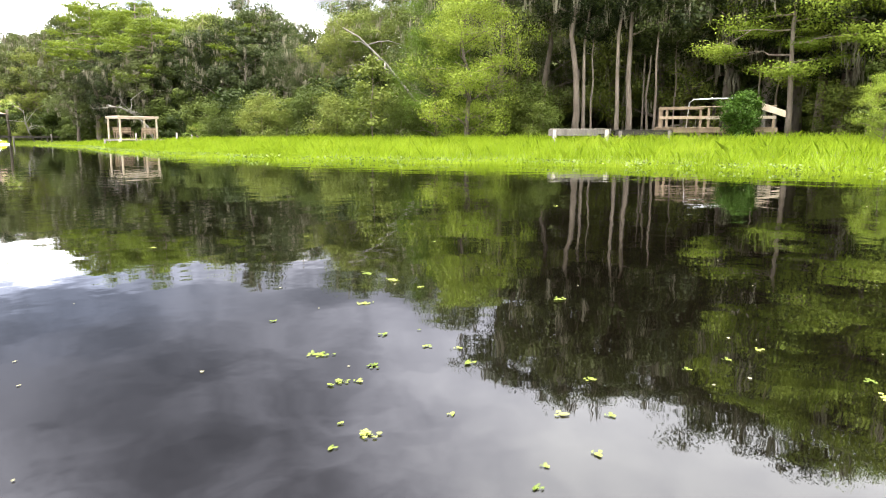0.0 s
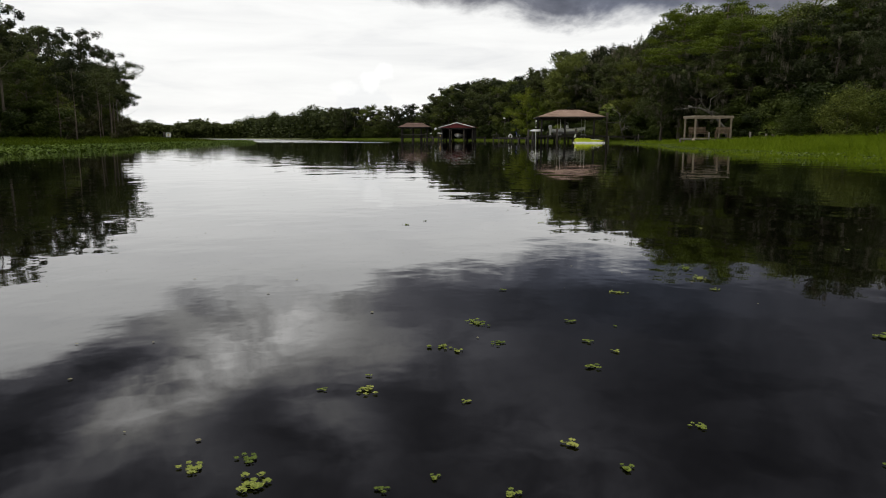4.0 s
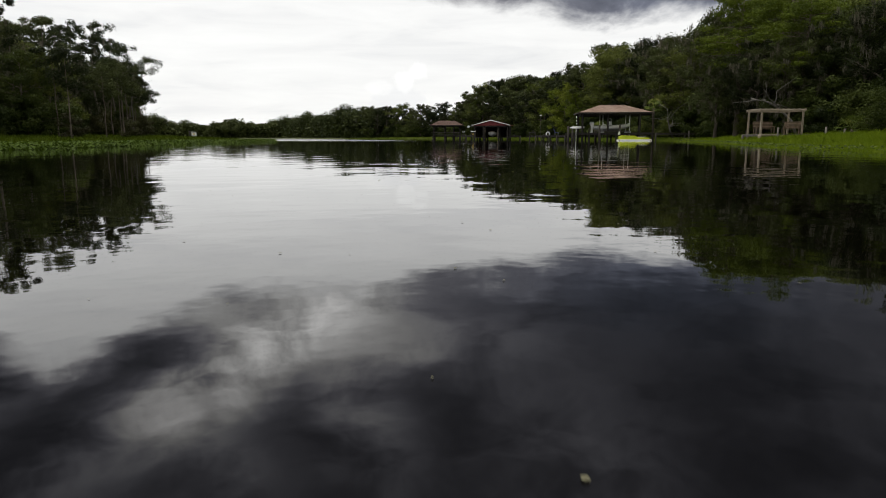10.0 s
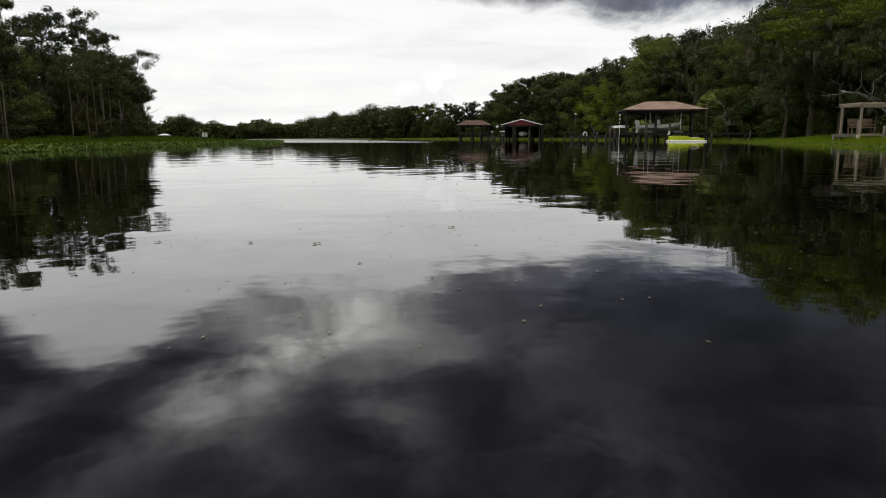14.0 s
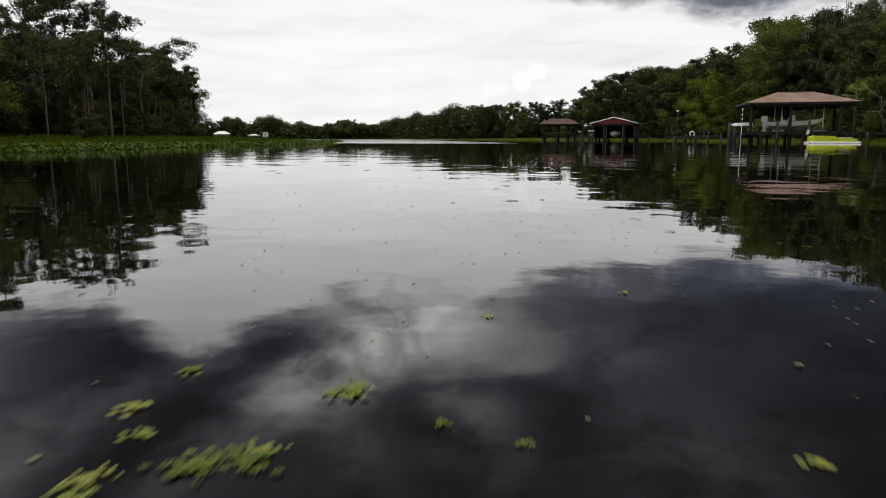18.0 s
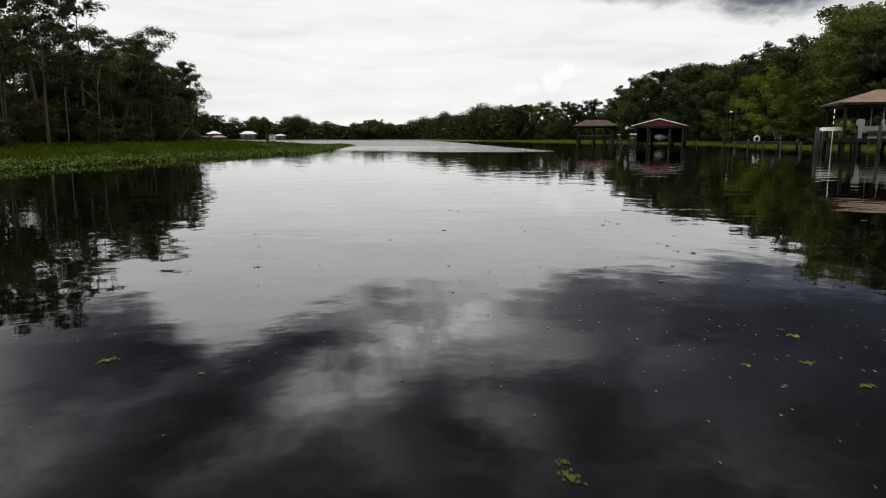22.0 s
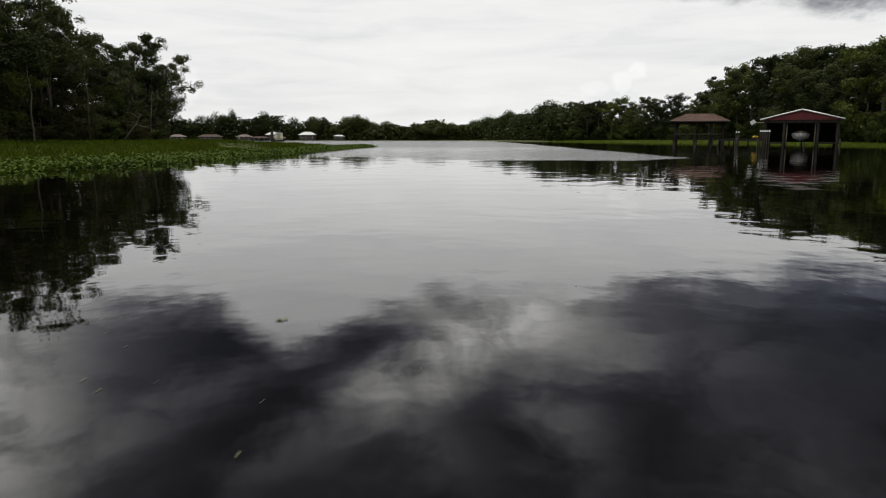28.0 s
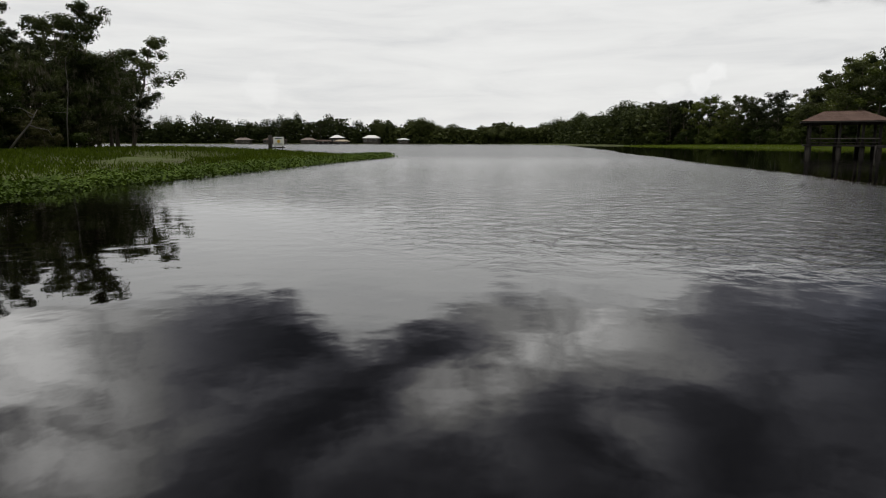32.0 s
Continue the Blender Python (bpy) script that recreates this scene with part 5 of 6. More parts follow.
def make_bench(m, label, width=1.5):
    t = thing("bench", m, label, "bench", "benches under the pergola")
    for i in range(4):
        part("seat_slat", box(0, 0.02 + i * 0.115, 0.42, width, 0.115 + i * 0.115, 0.45, 0.005), M["wood"], t)
    for i in range(5):
        y, z = 0.48 + 0.035 * i, 0.50 + i * 0.115
        part("back_slat", box(0, y, z, width, y + 0.03, z + 0.10, 0.005), M["wood"], t)
    for x in (0.05, width - 0.12):
        part("leg", box(x, 0.03, 0.0, x + 0.07, 0.11, 0.62, 0.005), M["wood"], t)
        part("leg", loft([[(x, 0.44, 0), (x + 0.07, 0.44, 0), (x + 0.07, 0.52, 0), (x, 0.52, 0)], [(x, 0.62, 1.05), (x + 0.07, 0.62, 1.05), (x + 0.07, 0.69, 1.05), (x, 0.69, 1.05)]]), M["wood"], t)
        part("armrest", box(x - 0.02, 0.0, 0.62, x + 0.09, 0.56, 0.66, 0.008), M["wood"], t)
    return t


def make_pergola():
    m = frame_at(46.48, 49.62, 0, (0.95, -0.31))
    t = thing("pergola", m, "pale timber pergola on a low dock at the marsh edge", "pergola")
    W, D, ht, dk = 3.6, 2.47, 2.70, 0.68
    for x in (0.08, W - 0.08):
        for y in (0.08, D - 0.08):
            part("post", box(x - 0.065, y - 0.065, -1.0, x + 0.065, y + 0.065, ht - 0.16, 0.008), M["cream"], t)
    for y in (0.0, D - 0.05):
        part("beam", box(-0.12, y, ht - 0.18, W + 0.12, y + 0.05, ht - 0.02, 0.006), M["cream"], t)
    for x in (0.0, W - 0.05):
        part("beam", box(x, 0.06, ht - 0.178, x + 0.05, D - 0.06, ht - 0.022, 0.006), M["cream"], t)
    for i in range(9):
        x = -0.08 + i * (W + 0.1) / 8
        part("rafter", box(x, -0.12, ht - 0.018, x + 0.05, D + 0.12, ht + 0.05, 0.005), M["cream"], t)
    part("deck_frame", box(-0.12, -0.15, dk - 0.20, W + 0.12, D + 0.5, dk - 0.04, 0.01), M["grey_wood"], t)
    part("edge_board", box(-0.2, -0.2, dk - 0.12, W * 0.42, -0.155, dk + 0.01, 0.006), M["cream"], t, "pale edge board")
    me = bpy.data.meshes.new("deck_board")
    bm = box(-0.068, -0.32 - D / 2, -0.018, 0.068, 0.32 + D / 2, 0.018, 0.004)
    bm.to_mesh(me)
    bm.free()
    me.materials.append(M["grey_wood"])
    for i in range(int((W + 0.25) / 0.15)):
        put("deck_board", me, t, m=pose(-0.04 + i * 0.15, D / 2 + 0.14, dk - 0.02))
    for x in (-0.1, W / 2, W + 0.1):
        post(t, "pile", x, -0.1, -1.2, dk - 0.05, 0.13, M["cream"], "stout pale pile")
        post(t, "pile", x, D + 0.4, -1.2, dk - 0.05, 0.11, M["grey_wood"])
    make_bench(m @ pose(0.35, 1.55, dk), "slatted natural wood bench under the pergola", 1.7)
    make_bench(m @ pose(2.75, 1.75, dk, 0, 0, -38), "slatted natural wood bench angled in the pergola corner", 1.3)
    walkway("dock", (50.4, 50.3), (57.6, 48.4), 1.1, 0.66, "weathered timber walkway from the pergola to the woods", M["grey_wood"], zp=-0.6)
    for x, y, h in ((50.2, 46.6, 1.25), (51.4, 45.9, 1.1), (54.2, 44.0, 1.5), (46.6, 47.9, 1.2), (47.4, 50.6, 1.6)):
        p = thing("marsh_post", pose(x, y, 0), "old weathered timber post standing in the marsh", "post", "posts in the marsh")
        post(p, "post", 0, 0, -0.8, h, 0.08, M["grey_wood"], "", (0.04, 0.02))


def make_near_dock():
    """The grey dock platform, walkway and railed deck at the wood's edge."""
    walkway("dock", (33.1, 7.35), (33.75, 4.6), 2.0, 1.20, "weathered grey timber dock platform above the grass", M["grey_wood"], zp=-0.5)
    part_face = thing("dock_skirt", frame_at(32.05, 7.2, 0.86, (0.23, -0.97)), "pale weathered skirt board along the dock platform", "board")
    part("skirt_board", box(0, -0.04, 0, 2.3, 0, 0.3, 0.006), M["grey_wood"], part_face)
    walkway("dock", (34.6, 4.55), (35.6, 1.95), 1.5, 1.16, "dark boardwalk joining platform and railed deck", M["pile"], zp=-0.5)
    m = frame_at(35.75, 2.45, 0, (0.03, -1.0))
    t = thing("railed_deck", m, "raised timber deck with a wooden rail at the wood's edge", "deck")
    part("deck_frame", box(-0.2, -0.1, 1.02, 5.4, 2.6, 1.24, 0.01), M["wood"], t)
    me = bpy.data.meshes.new("deck_board")
    bm = box(-0.068, -1.4, -0.018, 0.068, 1.4, 0.018, 0.004)
    bm.to_mesh(me)
    bm.free()
    me.materials.append(M["wood"])
    for i in range(36):
        put("deck_board", me, t, m=pose(-0.1 + i * 0.15, 1.25, 1.262))
    for x in (0.05, 0.38, 1.95, 2.32, 3.9, 5.2):
        part("rail_post", box(x - 0.06, -0.06, -0.3, x + 0.06, 0.06, 2.22, 0.008), M["wood"], t)
    for z in (1.68, 2.14):
        part("rail", box(0.0, -0.1, z, 2.1 if z > 2 else 3.8, -0.062, z + 0.14, 0.006), M["wood"], t)
    part("rail", box(1.9, -0.14, 2.24, 5.3, 0.02, 2.28, 0.006), M["wood"], t)
    part("rail", box(2.2, -0.1, 1.66, 5.3, -0.062, 1.8, 0.006), M["cream"], t)
    for y in (0.9, 2.5):
        part("rail_post", box(0.0, y - 0.06, 1.25, 0.12, y + 0.06, 2.22, 0.008), M["wood"], t)
    part("side_rail", box(0.02, 0.07, 2.06, 0.08, 2.5, 2.2, 0.006), M["wood"], t)
    hr = thing("metal_handrail", m @ pose(1.3, 1.4, 1.28), "thin bent grey metal handrail on the deck", "handrail")
    tube_part("tube", [(0, 0, 0), (0.1, 0, 1.25), (0.3, 0, 1.42), (2.4, 0.0, 1.46), (2.5, 0, 1.2), (2.5, 0, 0)], [0.03] * 6, M["metal"], hr)
    bx = thing("timber_trough", frame_at(35.9, -2.2, 0, (-0.1, -1.0)), "sloping weathered timber trough on a post", "trough")
    part("trough", loft([[(0, -0.16, 2.1), (0, 0.16, 2.1), (0, 0.16, 2.42), (0, -0.16, 2.42)], [(1.05, -0.16, 1.72), (1.05, 0.16, 1.72), (1.05, 0.16, 2.02), (1.05, -0.16, 2.02)]]), M["cream"], bx)
    part("support", box(0.04, -0.08, 0.2, 0.2, 0.08, 2.08, 0.01), M["grey_wood"], bx)


def make_channel_sign():
    m = frame_at(-0.35, 144.3, 0, (0.94, 0.33)) @ Matrix.Scale(0.9, 4)
    t = thing("channel_sign", m, "square white notice board on dark posts in the marsh", "sign")
    part("board", box(0.45, -0.03, 0.88, 1.5, 0.0, 1.78, 0.01), M["white"], t)
    for a in ((0.62, 1.55, 1.33, 1.66), (0.62, 1.02, 1.33, 1.10)):
        part("line", box(a[0], -0.04, a[1], a[2], -0.032, a[3], 0), M["black"], t, "dark unreadable line")
    bm = bmesh.new()
    bmesh.ops.create_circle(bm, cap_ends=True, radius=0.17, segments=24)
    bmesh.ops.rotate(bm, verts=bm.verts[:], cent=(0, 0, 0), matrix=Matrix.Rotation(radians(90), 3, "X"))
    bmesh.ops.translate(bm, verts=bm.verts[:], vec=(0.975, -0.036, 1.32))
    part("emblem", bm, M["yellow"], t, "small orange emblem")
    for x in (0.62, 1.35):
        post(t, "post", x, 0.06, -1.0, 1.7, 0.06, M["pile"])
    post(t, "pile", 0.12, 0.1, -1.0, 1.95, 0.2, M["pile"], "stout dark pile")
    part("crossbar", box(0.1, 0.1, 0.62, 1.6, 0.18, 0.74, 0.01), M["pile"], t)


def make_house(x, y, w, d, h, turn, roof, wall, label, rise=2.2):
    t = thing("house", pose(x, y, float(ground_z(x, y)), 0, 0, turn), label, "house", "houses on the far shore")
    part("wall", box(-w / 2, -d / 2, -1.2, w / 2, d / 2, h, 0.03), wall, t)
    hip_roof(t, -w / 2, -d / 2, w / 2, d / 2, h + 0.02, rise, d * 0.5, roof, 0.7, 0.25, 4)
    n = max(2, int(w / 3.2))
    for i in range(n):
        xc = -w / 2 + (i + 0.5) * w / n
        win = part("window", box(xc - 0.7, -d / 2 - 0.06, h * 0.35, xc + 0.7, -d / 2 - 0.01, h * 0.8, 0.01), M["white"], t)
        part("pane", box(xc - 0.6, -d / 2 - 0.09, h * 0.38, xc + 0.6, -d / 2 - 0.065, h * 0.77, 0), M["glass"], win)


make_boathouse()
make_side_dock()
make_far_gazebo()
make_red_boathouse()
make_pergola()
make_near_dock()
make_channel_sign()
make_house(-152, 596, 17, 8, 2.6, 8, M["dark_roof"], M["house_wall"], "low house with a brown roof on the far shore", 1.9)
make_house(-126, 598, 11, 8, 2.6, 4, M["house_roof"], M["house_wall"], "small house with a dark roof on the far shore", 1.8)
make_house(-112, 590, 12, 6, 2.0, 0, M["dark_roof"], M["pile"], "open boat shelter with a brown roof on the far shore", 1.2)
make_house(-104, 600, 9, 8, 4.2, -5, M["house_metal"], M["house_wall"], "house with a bright metal roof on the far shore", 2.2)
make_house(-98, 590, 10, 6, 2.0, 2, M["cream"], M["pile"], "boat shelter with a pale roof on the far shore", 1.3)
make_house(-77, 600, 12, 8, 4.0, -3, M["house_metal"], M["house_wall"], "white-roofed house on the far shore", 2.4)
make_house(-52, 598, 8, 7, 3.0, 0, M["house_metal"], M["house_wall"], "small house with a pale roof on the far shore", 1.2)
make_house(-178, 598, 12, 8, 2.6, 10, M["house_roof"], M["house_wall"], "brown roofed house among far shore trees", 1.8)
for x, y, k, s_ in ((-119, 606, 0, 1.45), (66, 606, 1, 1.4), (-150, 610, 2, 1.3), (-60, 612, 0, 1.15), (20, 606, 2, 1.05)):
    TALL.plant(x, y, s_, which=k, label="tall lone tree above the far treeline")

# ---- single trees and shrubs that stand out ----
PALE = Kind("bank_tree", "slender tree with a pale bare trunk and mossy crown", "tree", "trees at the dock",
            [make_tree(140 + i, 14.5, 3.0, 0.46, 14, 0.09, 16000, M["oak_leaf"], M["pale_bark"], r, clump=1.05, moss=45, sway=0.007) for i, r in enumerate((0.20, 0.13, 0.26))])
SAPLING = Kind("sapling", "thin pale-trunked sapling at the wood's edge", "tree", "saplings at the dock",
               [make_tree(150 + i, 9.5, 1.6, 0.58, 8, 0.12, 2200, M["oak_leaf"], M["pale_bark"], 0.075, clump=0.7, sway=0.007) for i in range(3)])
LOWCYP = Kind("cypress_tree", "bright green young cypress with low level branches", "tree", "trees at the dock",
              [make_tree(160 + i, 13.0, 3.0, 0.24, 26, 0.055, 52000, M["young_leaf"], M["pale_bark"], 0.14, clump=1.2, layered=1.0, flat=0.25, gap=0.25) for i in range(2)])
BUSH = Kind("round_bush", "dense rounded bright green bush beside the deck", "shrub", "",
            [make_tree(170, 3.3, 1.1, 0.02, 16, 0.075, 12000, M["bright_leaf"], M["bark"], 0.06, clump=0.62)])
GLOW = Kind("willow", "yellow-green willow with drooping foliage to the ground", "tree", "",
            [make_tree(175 + i, 9.0, 2.9, 0.03, 26, 0.052, 46000, M["young_leaf"], M["bark"], 0.16, clump=1.0) for i in range(2)])
YOUNG = Kind("young_maple", "lime green leafy tree behind the low dock", "tree", "trees on the river bank",
             [make_tree(190 + i, 11.0, 3.6, 0.08, 16, 0.13, 11000, M["cypress_leaf"], M["bark"], 0.16, clump=1.0, gap=0.15, tri=True) for i in range(2)])
LEAFY = Kind("shrub", "leafy light green shrub at the wood's edge", "shrub", "shrubs on the river bank",
             [make_tree(180 + i, 3.6, 1.8, 0.03, 12, 0.075, 9000, M["light_leaf"], M["bark"], 0.06, clump=0.8) for i in range(3)])
SNAG = Kind("young_tree", "small upright light green tree in the marsh", "tree", "",
            [make_tree(185, 6.0, 1.5, 0.2, 10, 0.15, 1500, M["light_leaf"], M["pale_bark"], 0.06, clump=0.6, gap=0.2)])

for x, y, k, s in ((37.35, 7.0, 0, 1.0), (37.95, 6.6, 1, 0.92), (37.7, 4.77, 1, 1.0), (37.9, 4.15, 0, 0.9), (44.0, -0.76, 2, 1.25), (45.2, -0.1, 1, 1.1), (41.5, 9.6, 0, 1.05), (42.5, -5.5, 2, 1.1), (40.5, 12.0, 0, 1.0)):
    PALE.plant(x, y, s * 1.02, which=k)
for i, (x, y) in enumerate(((38.2, 6.2), (40.8, 3.7), (40.2, 3.4), (37.9, 2.88), (41.9, 2.08), (43.0, -2.4), (42.0, -3.3), (44.5, -6.5), (43.5, -8.0), (46.0, 5.4), (47.0, 3.0), (46.5, 1.0), (48.0, -2.0))):
    SAPLING.plant(x, y, 0.95 + 0.08 * (i % 4), which=i % 3)
for x, y, top in ((41.5, -6.5, 18.0), (42.0, -10.5, 17.0), (41.0, -14.0, 17.5), (40.0, -18.5, 18.0), (44.5, -3.0, 17.0), (45.5, 1.5, 17.0)):
    FINEOAK.plant_to(x, y, top)
for x, y, s in ((38.6, -3.65, 1.15), (39.6, -7.7, 1.38), (41.5, -11.5, 1.45), (36.0, -14.5, 1.35), (30.6, -9.8, 0.72), (38.2, -10.6, 1.2), (34.8, -18.0, 1.3), (39.4, -16.0, 1.4), (37.0, -21.5, 1.35)):
    LOWCYP.plant(x, y, s)
for x, y, s, k in ((60.2, 67.5, 1.06, 0), (61.0, 61.5, 1.02, 1), (58.8, 57.2, 0.9, 2), (59.2, 44.2, 0.82, 1), (61.5, 47.0, 0.9, 0)):
    CYP.plant(x, y, s, which=k)
for x, y, s in ((58.0, 62.0, 0.8), (60.5, 66.0, 0.85), (57.0, 57.5, 0.75), (59.0, 69.5, 0.7)):
    OAK.plant(x, y, s)
BUSH.plant(35.47, -1.35, 0.76)
GLOW.plant(35.8, 12.6, 1.0, which=0)
GLOW.plant(37.4, 15.2, 0.85, which=1)
for x, y, top in ((73.5, 127.0, 9.5), (74.5, 132.5, 11.5), (77.0, 137.0, 12.5), (80.0, 143.0, 12.0), (72.5, 121.0, 8.0)):
    YOUNG.plant_to(x, y, top)
for x, y, s, k in ((27.4, -5.6, 0.30, 0), (28.8, -7.0, 0.36, 1), (30.2, -9.0, 0.42, 0)):
    GLOW.plant(x, y, s, which=k, label="bright yellow-green shrub at the meadow's edge")
SNAG.plant(34.8, 18.0, 0.85)
for x, y, s in ((38.4, 9.5, 0.9), (37.2, 10.8, 0.75), (36.8, 8.6, 0.6), (38.6, -6.0, 0.8), (36.9, -10.5, 0.8), (39.0, 18.5, 0.9), (40.2, 21.5, 1.0), (41.0, 24.0, 0.85),
                (42.8, 27.0, 1.0), (44.6, 30.5, 0.9), (46.2, 34.0, 1.0), (48.6, 38.0, 0.85), (51.0, 42.0, 0.9), (36.6, 17.0, 0.7), (60.5, 66.0, 0.8), (62.0, 71.0, 0.7), (66.5, 88.0, 0.8), (68.0, 95.0, 0.9), (70.0, 103.0, 0.9), (71.0, 110.0, 0.8)):
    LEAFY.plant(x, y, s)
for x, y, s in ((-6.0, 60, 0.5), (-3.5, 86, 0.6), (-4.2, 97, 0.6), (-5.0, 108, 0.5), (-6.0, 121, 0.5), (-7.0, 127, 0.55), (-3.5, 73, 0.5)):
    BROWN.plant(x, y, s, label="low olive-brown shrub in the marsh grass")


def make_dead_tree(x, y, pts, r, label, twigs=6, seed=1, z=None):
    """A bare bleached trunk through the points, with twigs."""
    rng = np.random.default_rng(seed)
    t = thing("dead_tree", pose(x, y, float(ground_z(x, y)) if z is None else z), label, "dead tree")
    n = len(pts)
    tube_part("trunk", pts, [r * (1 - 0.75 * i / (n - 1)) for i in range(n)], M["dead_wood"], t)
    for i in range(twigs):
        f_ = rng.uniform(0.35, 0.98) * (n - 1)
        j = min(n - 2, int(f_))
        p = np.array(pts[j]) + (np.array(pts[j + 1]) - np.array(pts[j])) * (f_ - j)
        d = rng.normal(size=3) * (0.9, 0.9, 0.5) + (0, 0, 0.5)
        q = p + d * rng.uniform(0.5, 1.1)
        e = q + (d + rng.normal(size=3) * 0.7) * rng.uniform(0.4, 0.8)
        tube_part("limb", [p, (p + q) / 2 + rng.normal(size=3) * 0.06, q, e], [r * 0.4, r * 0.33, r * 0.24, r * 0.08], M["dead_wood"], t, "", 6)
    return t


make_dead_tree(39.2, 15.2, [(0, 0, 0), (-0.7, 1.8, 2.5), (-1.5, 3.3, 4.6), (-2.2, 4.8, 6.2), (-2.7, 5.6, 6.7)], 0.11, "pale dead trunk leaning across the green trees", 4, 2)
make_dead_tree(53.5, 52.5, [(0, 0, 0), (-0.3, 0.5, 1.5), (-1.2, 1.2, 2.7), (-2.4, 1.6, 3.3), (-3.3, 2.4, 3.5)], 0.14, "bleached bare branches spreading behind the pergola", 10, 3)
make_dead_tree(63.4, 82.6, [(0, 0, 0), (-0.5, 0.3, 1.4), (-0.9, 0.2, 2.7), (-0.6, 0.8, 4.2)], 0.12, "bleached bare snag by the boathouse walkway", 9, 4)
make_dead_tree(-7.0, 119.3, [(0, 0, 0), (0.5, 0.35, 0.8), (1.0, 0.7, 1.6), (1.35, 0.9, 2.4)], 0.08, "pale leaning dead trunk at the marsh edge", 3, 5)
make_dead_tree(-6.5, 124.0, [(0, 0, 0), (0.1, 0, 2.0), (0.25, 0.1, 3.6), (0.2, 0.2, 5.0)], 0.055, "thin pale bare trunk among the marsh edge trees", 3, 6)
make_dead_tree(-5.0, 90.0, [(0, 0, 0), (0.2, 0, 2.0), (0.1, 0.2, 4.0), (0.4, 0.2, 5.5)], 0.08, "thin pale bare trunk at the marsh edge", 3, 7)


def make_palm(x, y, h, label, seed=1):
    rng = np.random.default_rng(seed)
    t = thing("palm_tree", pose(x, y, float(ground_z(x, y))), label, "palm tree", "cabbage palms")
    tube_part("trunk", [(0, 0, -0.2), (0.05, 0, h * 0.4), (0.0, 0.05, h * 0.75), (0.05, 0, h)], [0.2, 0.16, 0.16, 0.2], M["bark"], t, "", 9)
    for i in range(22):
        a = i * 2.4
        el = rng.uniform(-0.5, 1.2)
        d = np.array([math.cos(a) * math.cos(el), math.sin(a) * math.cos(el), math.sin(el)])
        side = np.cross(d, (0, 0, 1.0))
        side /= np.linalg.norm(side)
        base = np.array([0.05, 0, h])
        ln = rng.uniform(0.75, 1.1)
        hub = base + d * ln
        vs = [base - side * 0.02, base + side * 0.02, hub + side * 0.02, hub - side * 0.02]
        for k in range(-6, 7):
            b = k * 0.22
            w = d * math.cos(b) + side * math.sin(b)
            tip = hub + w * 0.85 + np.array([0, 0, -0.25 * abs(k) / 6 - 0.12])
            nrm = np.cross(w, np.cross(d, side)) * 0.035
            vs += [hub, hub + w * 0.4 + nrm, tip, hub + w * 0.4 - nrm]
        put("frond", fast_mesh("frond", np.array(vs), 4, M["palm_leaf"]), t)
    return t


for i, (x, y) in enumerate(((-5.2, 70.5), (-4.6, 76.0), (-5.6, 78.5), (-4.9, 84.5), (-5.1, 93.5), (-5.4, 99.0), (-5.2, 103.5), (-6.0, 112.0), (-5.6, 57.0), (-7.4, 62.5))):
    SAPLING.plant(x, y, 0.72 + 0.06 * (i % 4), which=i % 3, label="thin pale-trunked sapling at the marsh edge")


make_palm(62.6, 86.2, 4.4, "short cabbage palm with yellow-green fan leaves", 2)
make_palm(52.6, 46.2, 0.5, "low fan palm clump beside the marsh posts", 3)
make_palm(61.8, 100.0, 1.6, "young cabbage palm behind the low dock", 4)

# ---- floating plants ----


def rosette_mesh(seed, n_ros, spread):
    """A raft of small floating rosettes, each of rounded leaves."""
    rng = np.random.default_rng(seed)
    V = []
    for _ in range(n_ros):
        c = rng.normal(size=2) * spread * (1, 0.6)
        for k in range(int(rng.integers(5, 9))):
            a = k * 0.9 + rng.uniform(0, 0.5)
            r = rng.uniform(0.006, 0.011)
            lx, ly = c[0] + math.cos(a) * 0.013, c[1] + math.sin(a) * 0.013
            tilt = rng.uniform(0.1, 0.6)
            for q in range(6):
                b = q * math.pi / 3
                ox, oy = math.cos(b) * r, math.sin(b) * r
                V.append((lx + ox, ly + oy, 0.004 + tilt * (ox * math.cos(a) + oy * math.sin(a)) + 0.5 * r))
    return np.array(V)


RAFTS = [fast_mesh("rosettes", rosette_mesh(200 + i, n, s), 6, M["float"]) for i, (n, s) in enumerate(((3, 0.018), (7, 0.03), (14, 0.042), (26, 0.06)))]
PALERAFTS = [fast_mesh("rosettes", rosette_mesh(210 + i, n, s), 6, M["dry_float"]) for i, (n, s) in enumerate(((2, 0.015), (5, 0.03)))]
RAFT_LABELS = ["single green floating rosette on dark water", "small cluster of yellow-green floating rosettes", "yellow-green raft of small floating plants", "wide yellow-green raft of floating plants"]


def raft(x, y, k, rng, pale=False):
    ob = put("floating_plant", (PALERAFTS if pale else RAFTS)[k], None, m=pose(x, y, 0.001, 0, 0, rng.uniform(0, 360)) @ Matrix.Scale(rng.uniform(0.20, 0.40), 4))
    tagged(ob, "pale dry bits of floating plant" if pale else RAFT_LABELS[k], "floating plant", "plants floating on the river")


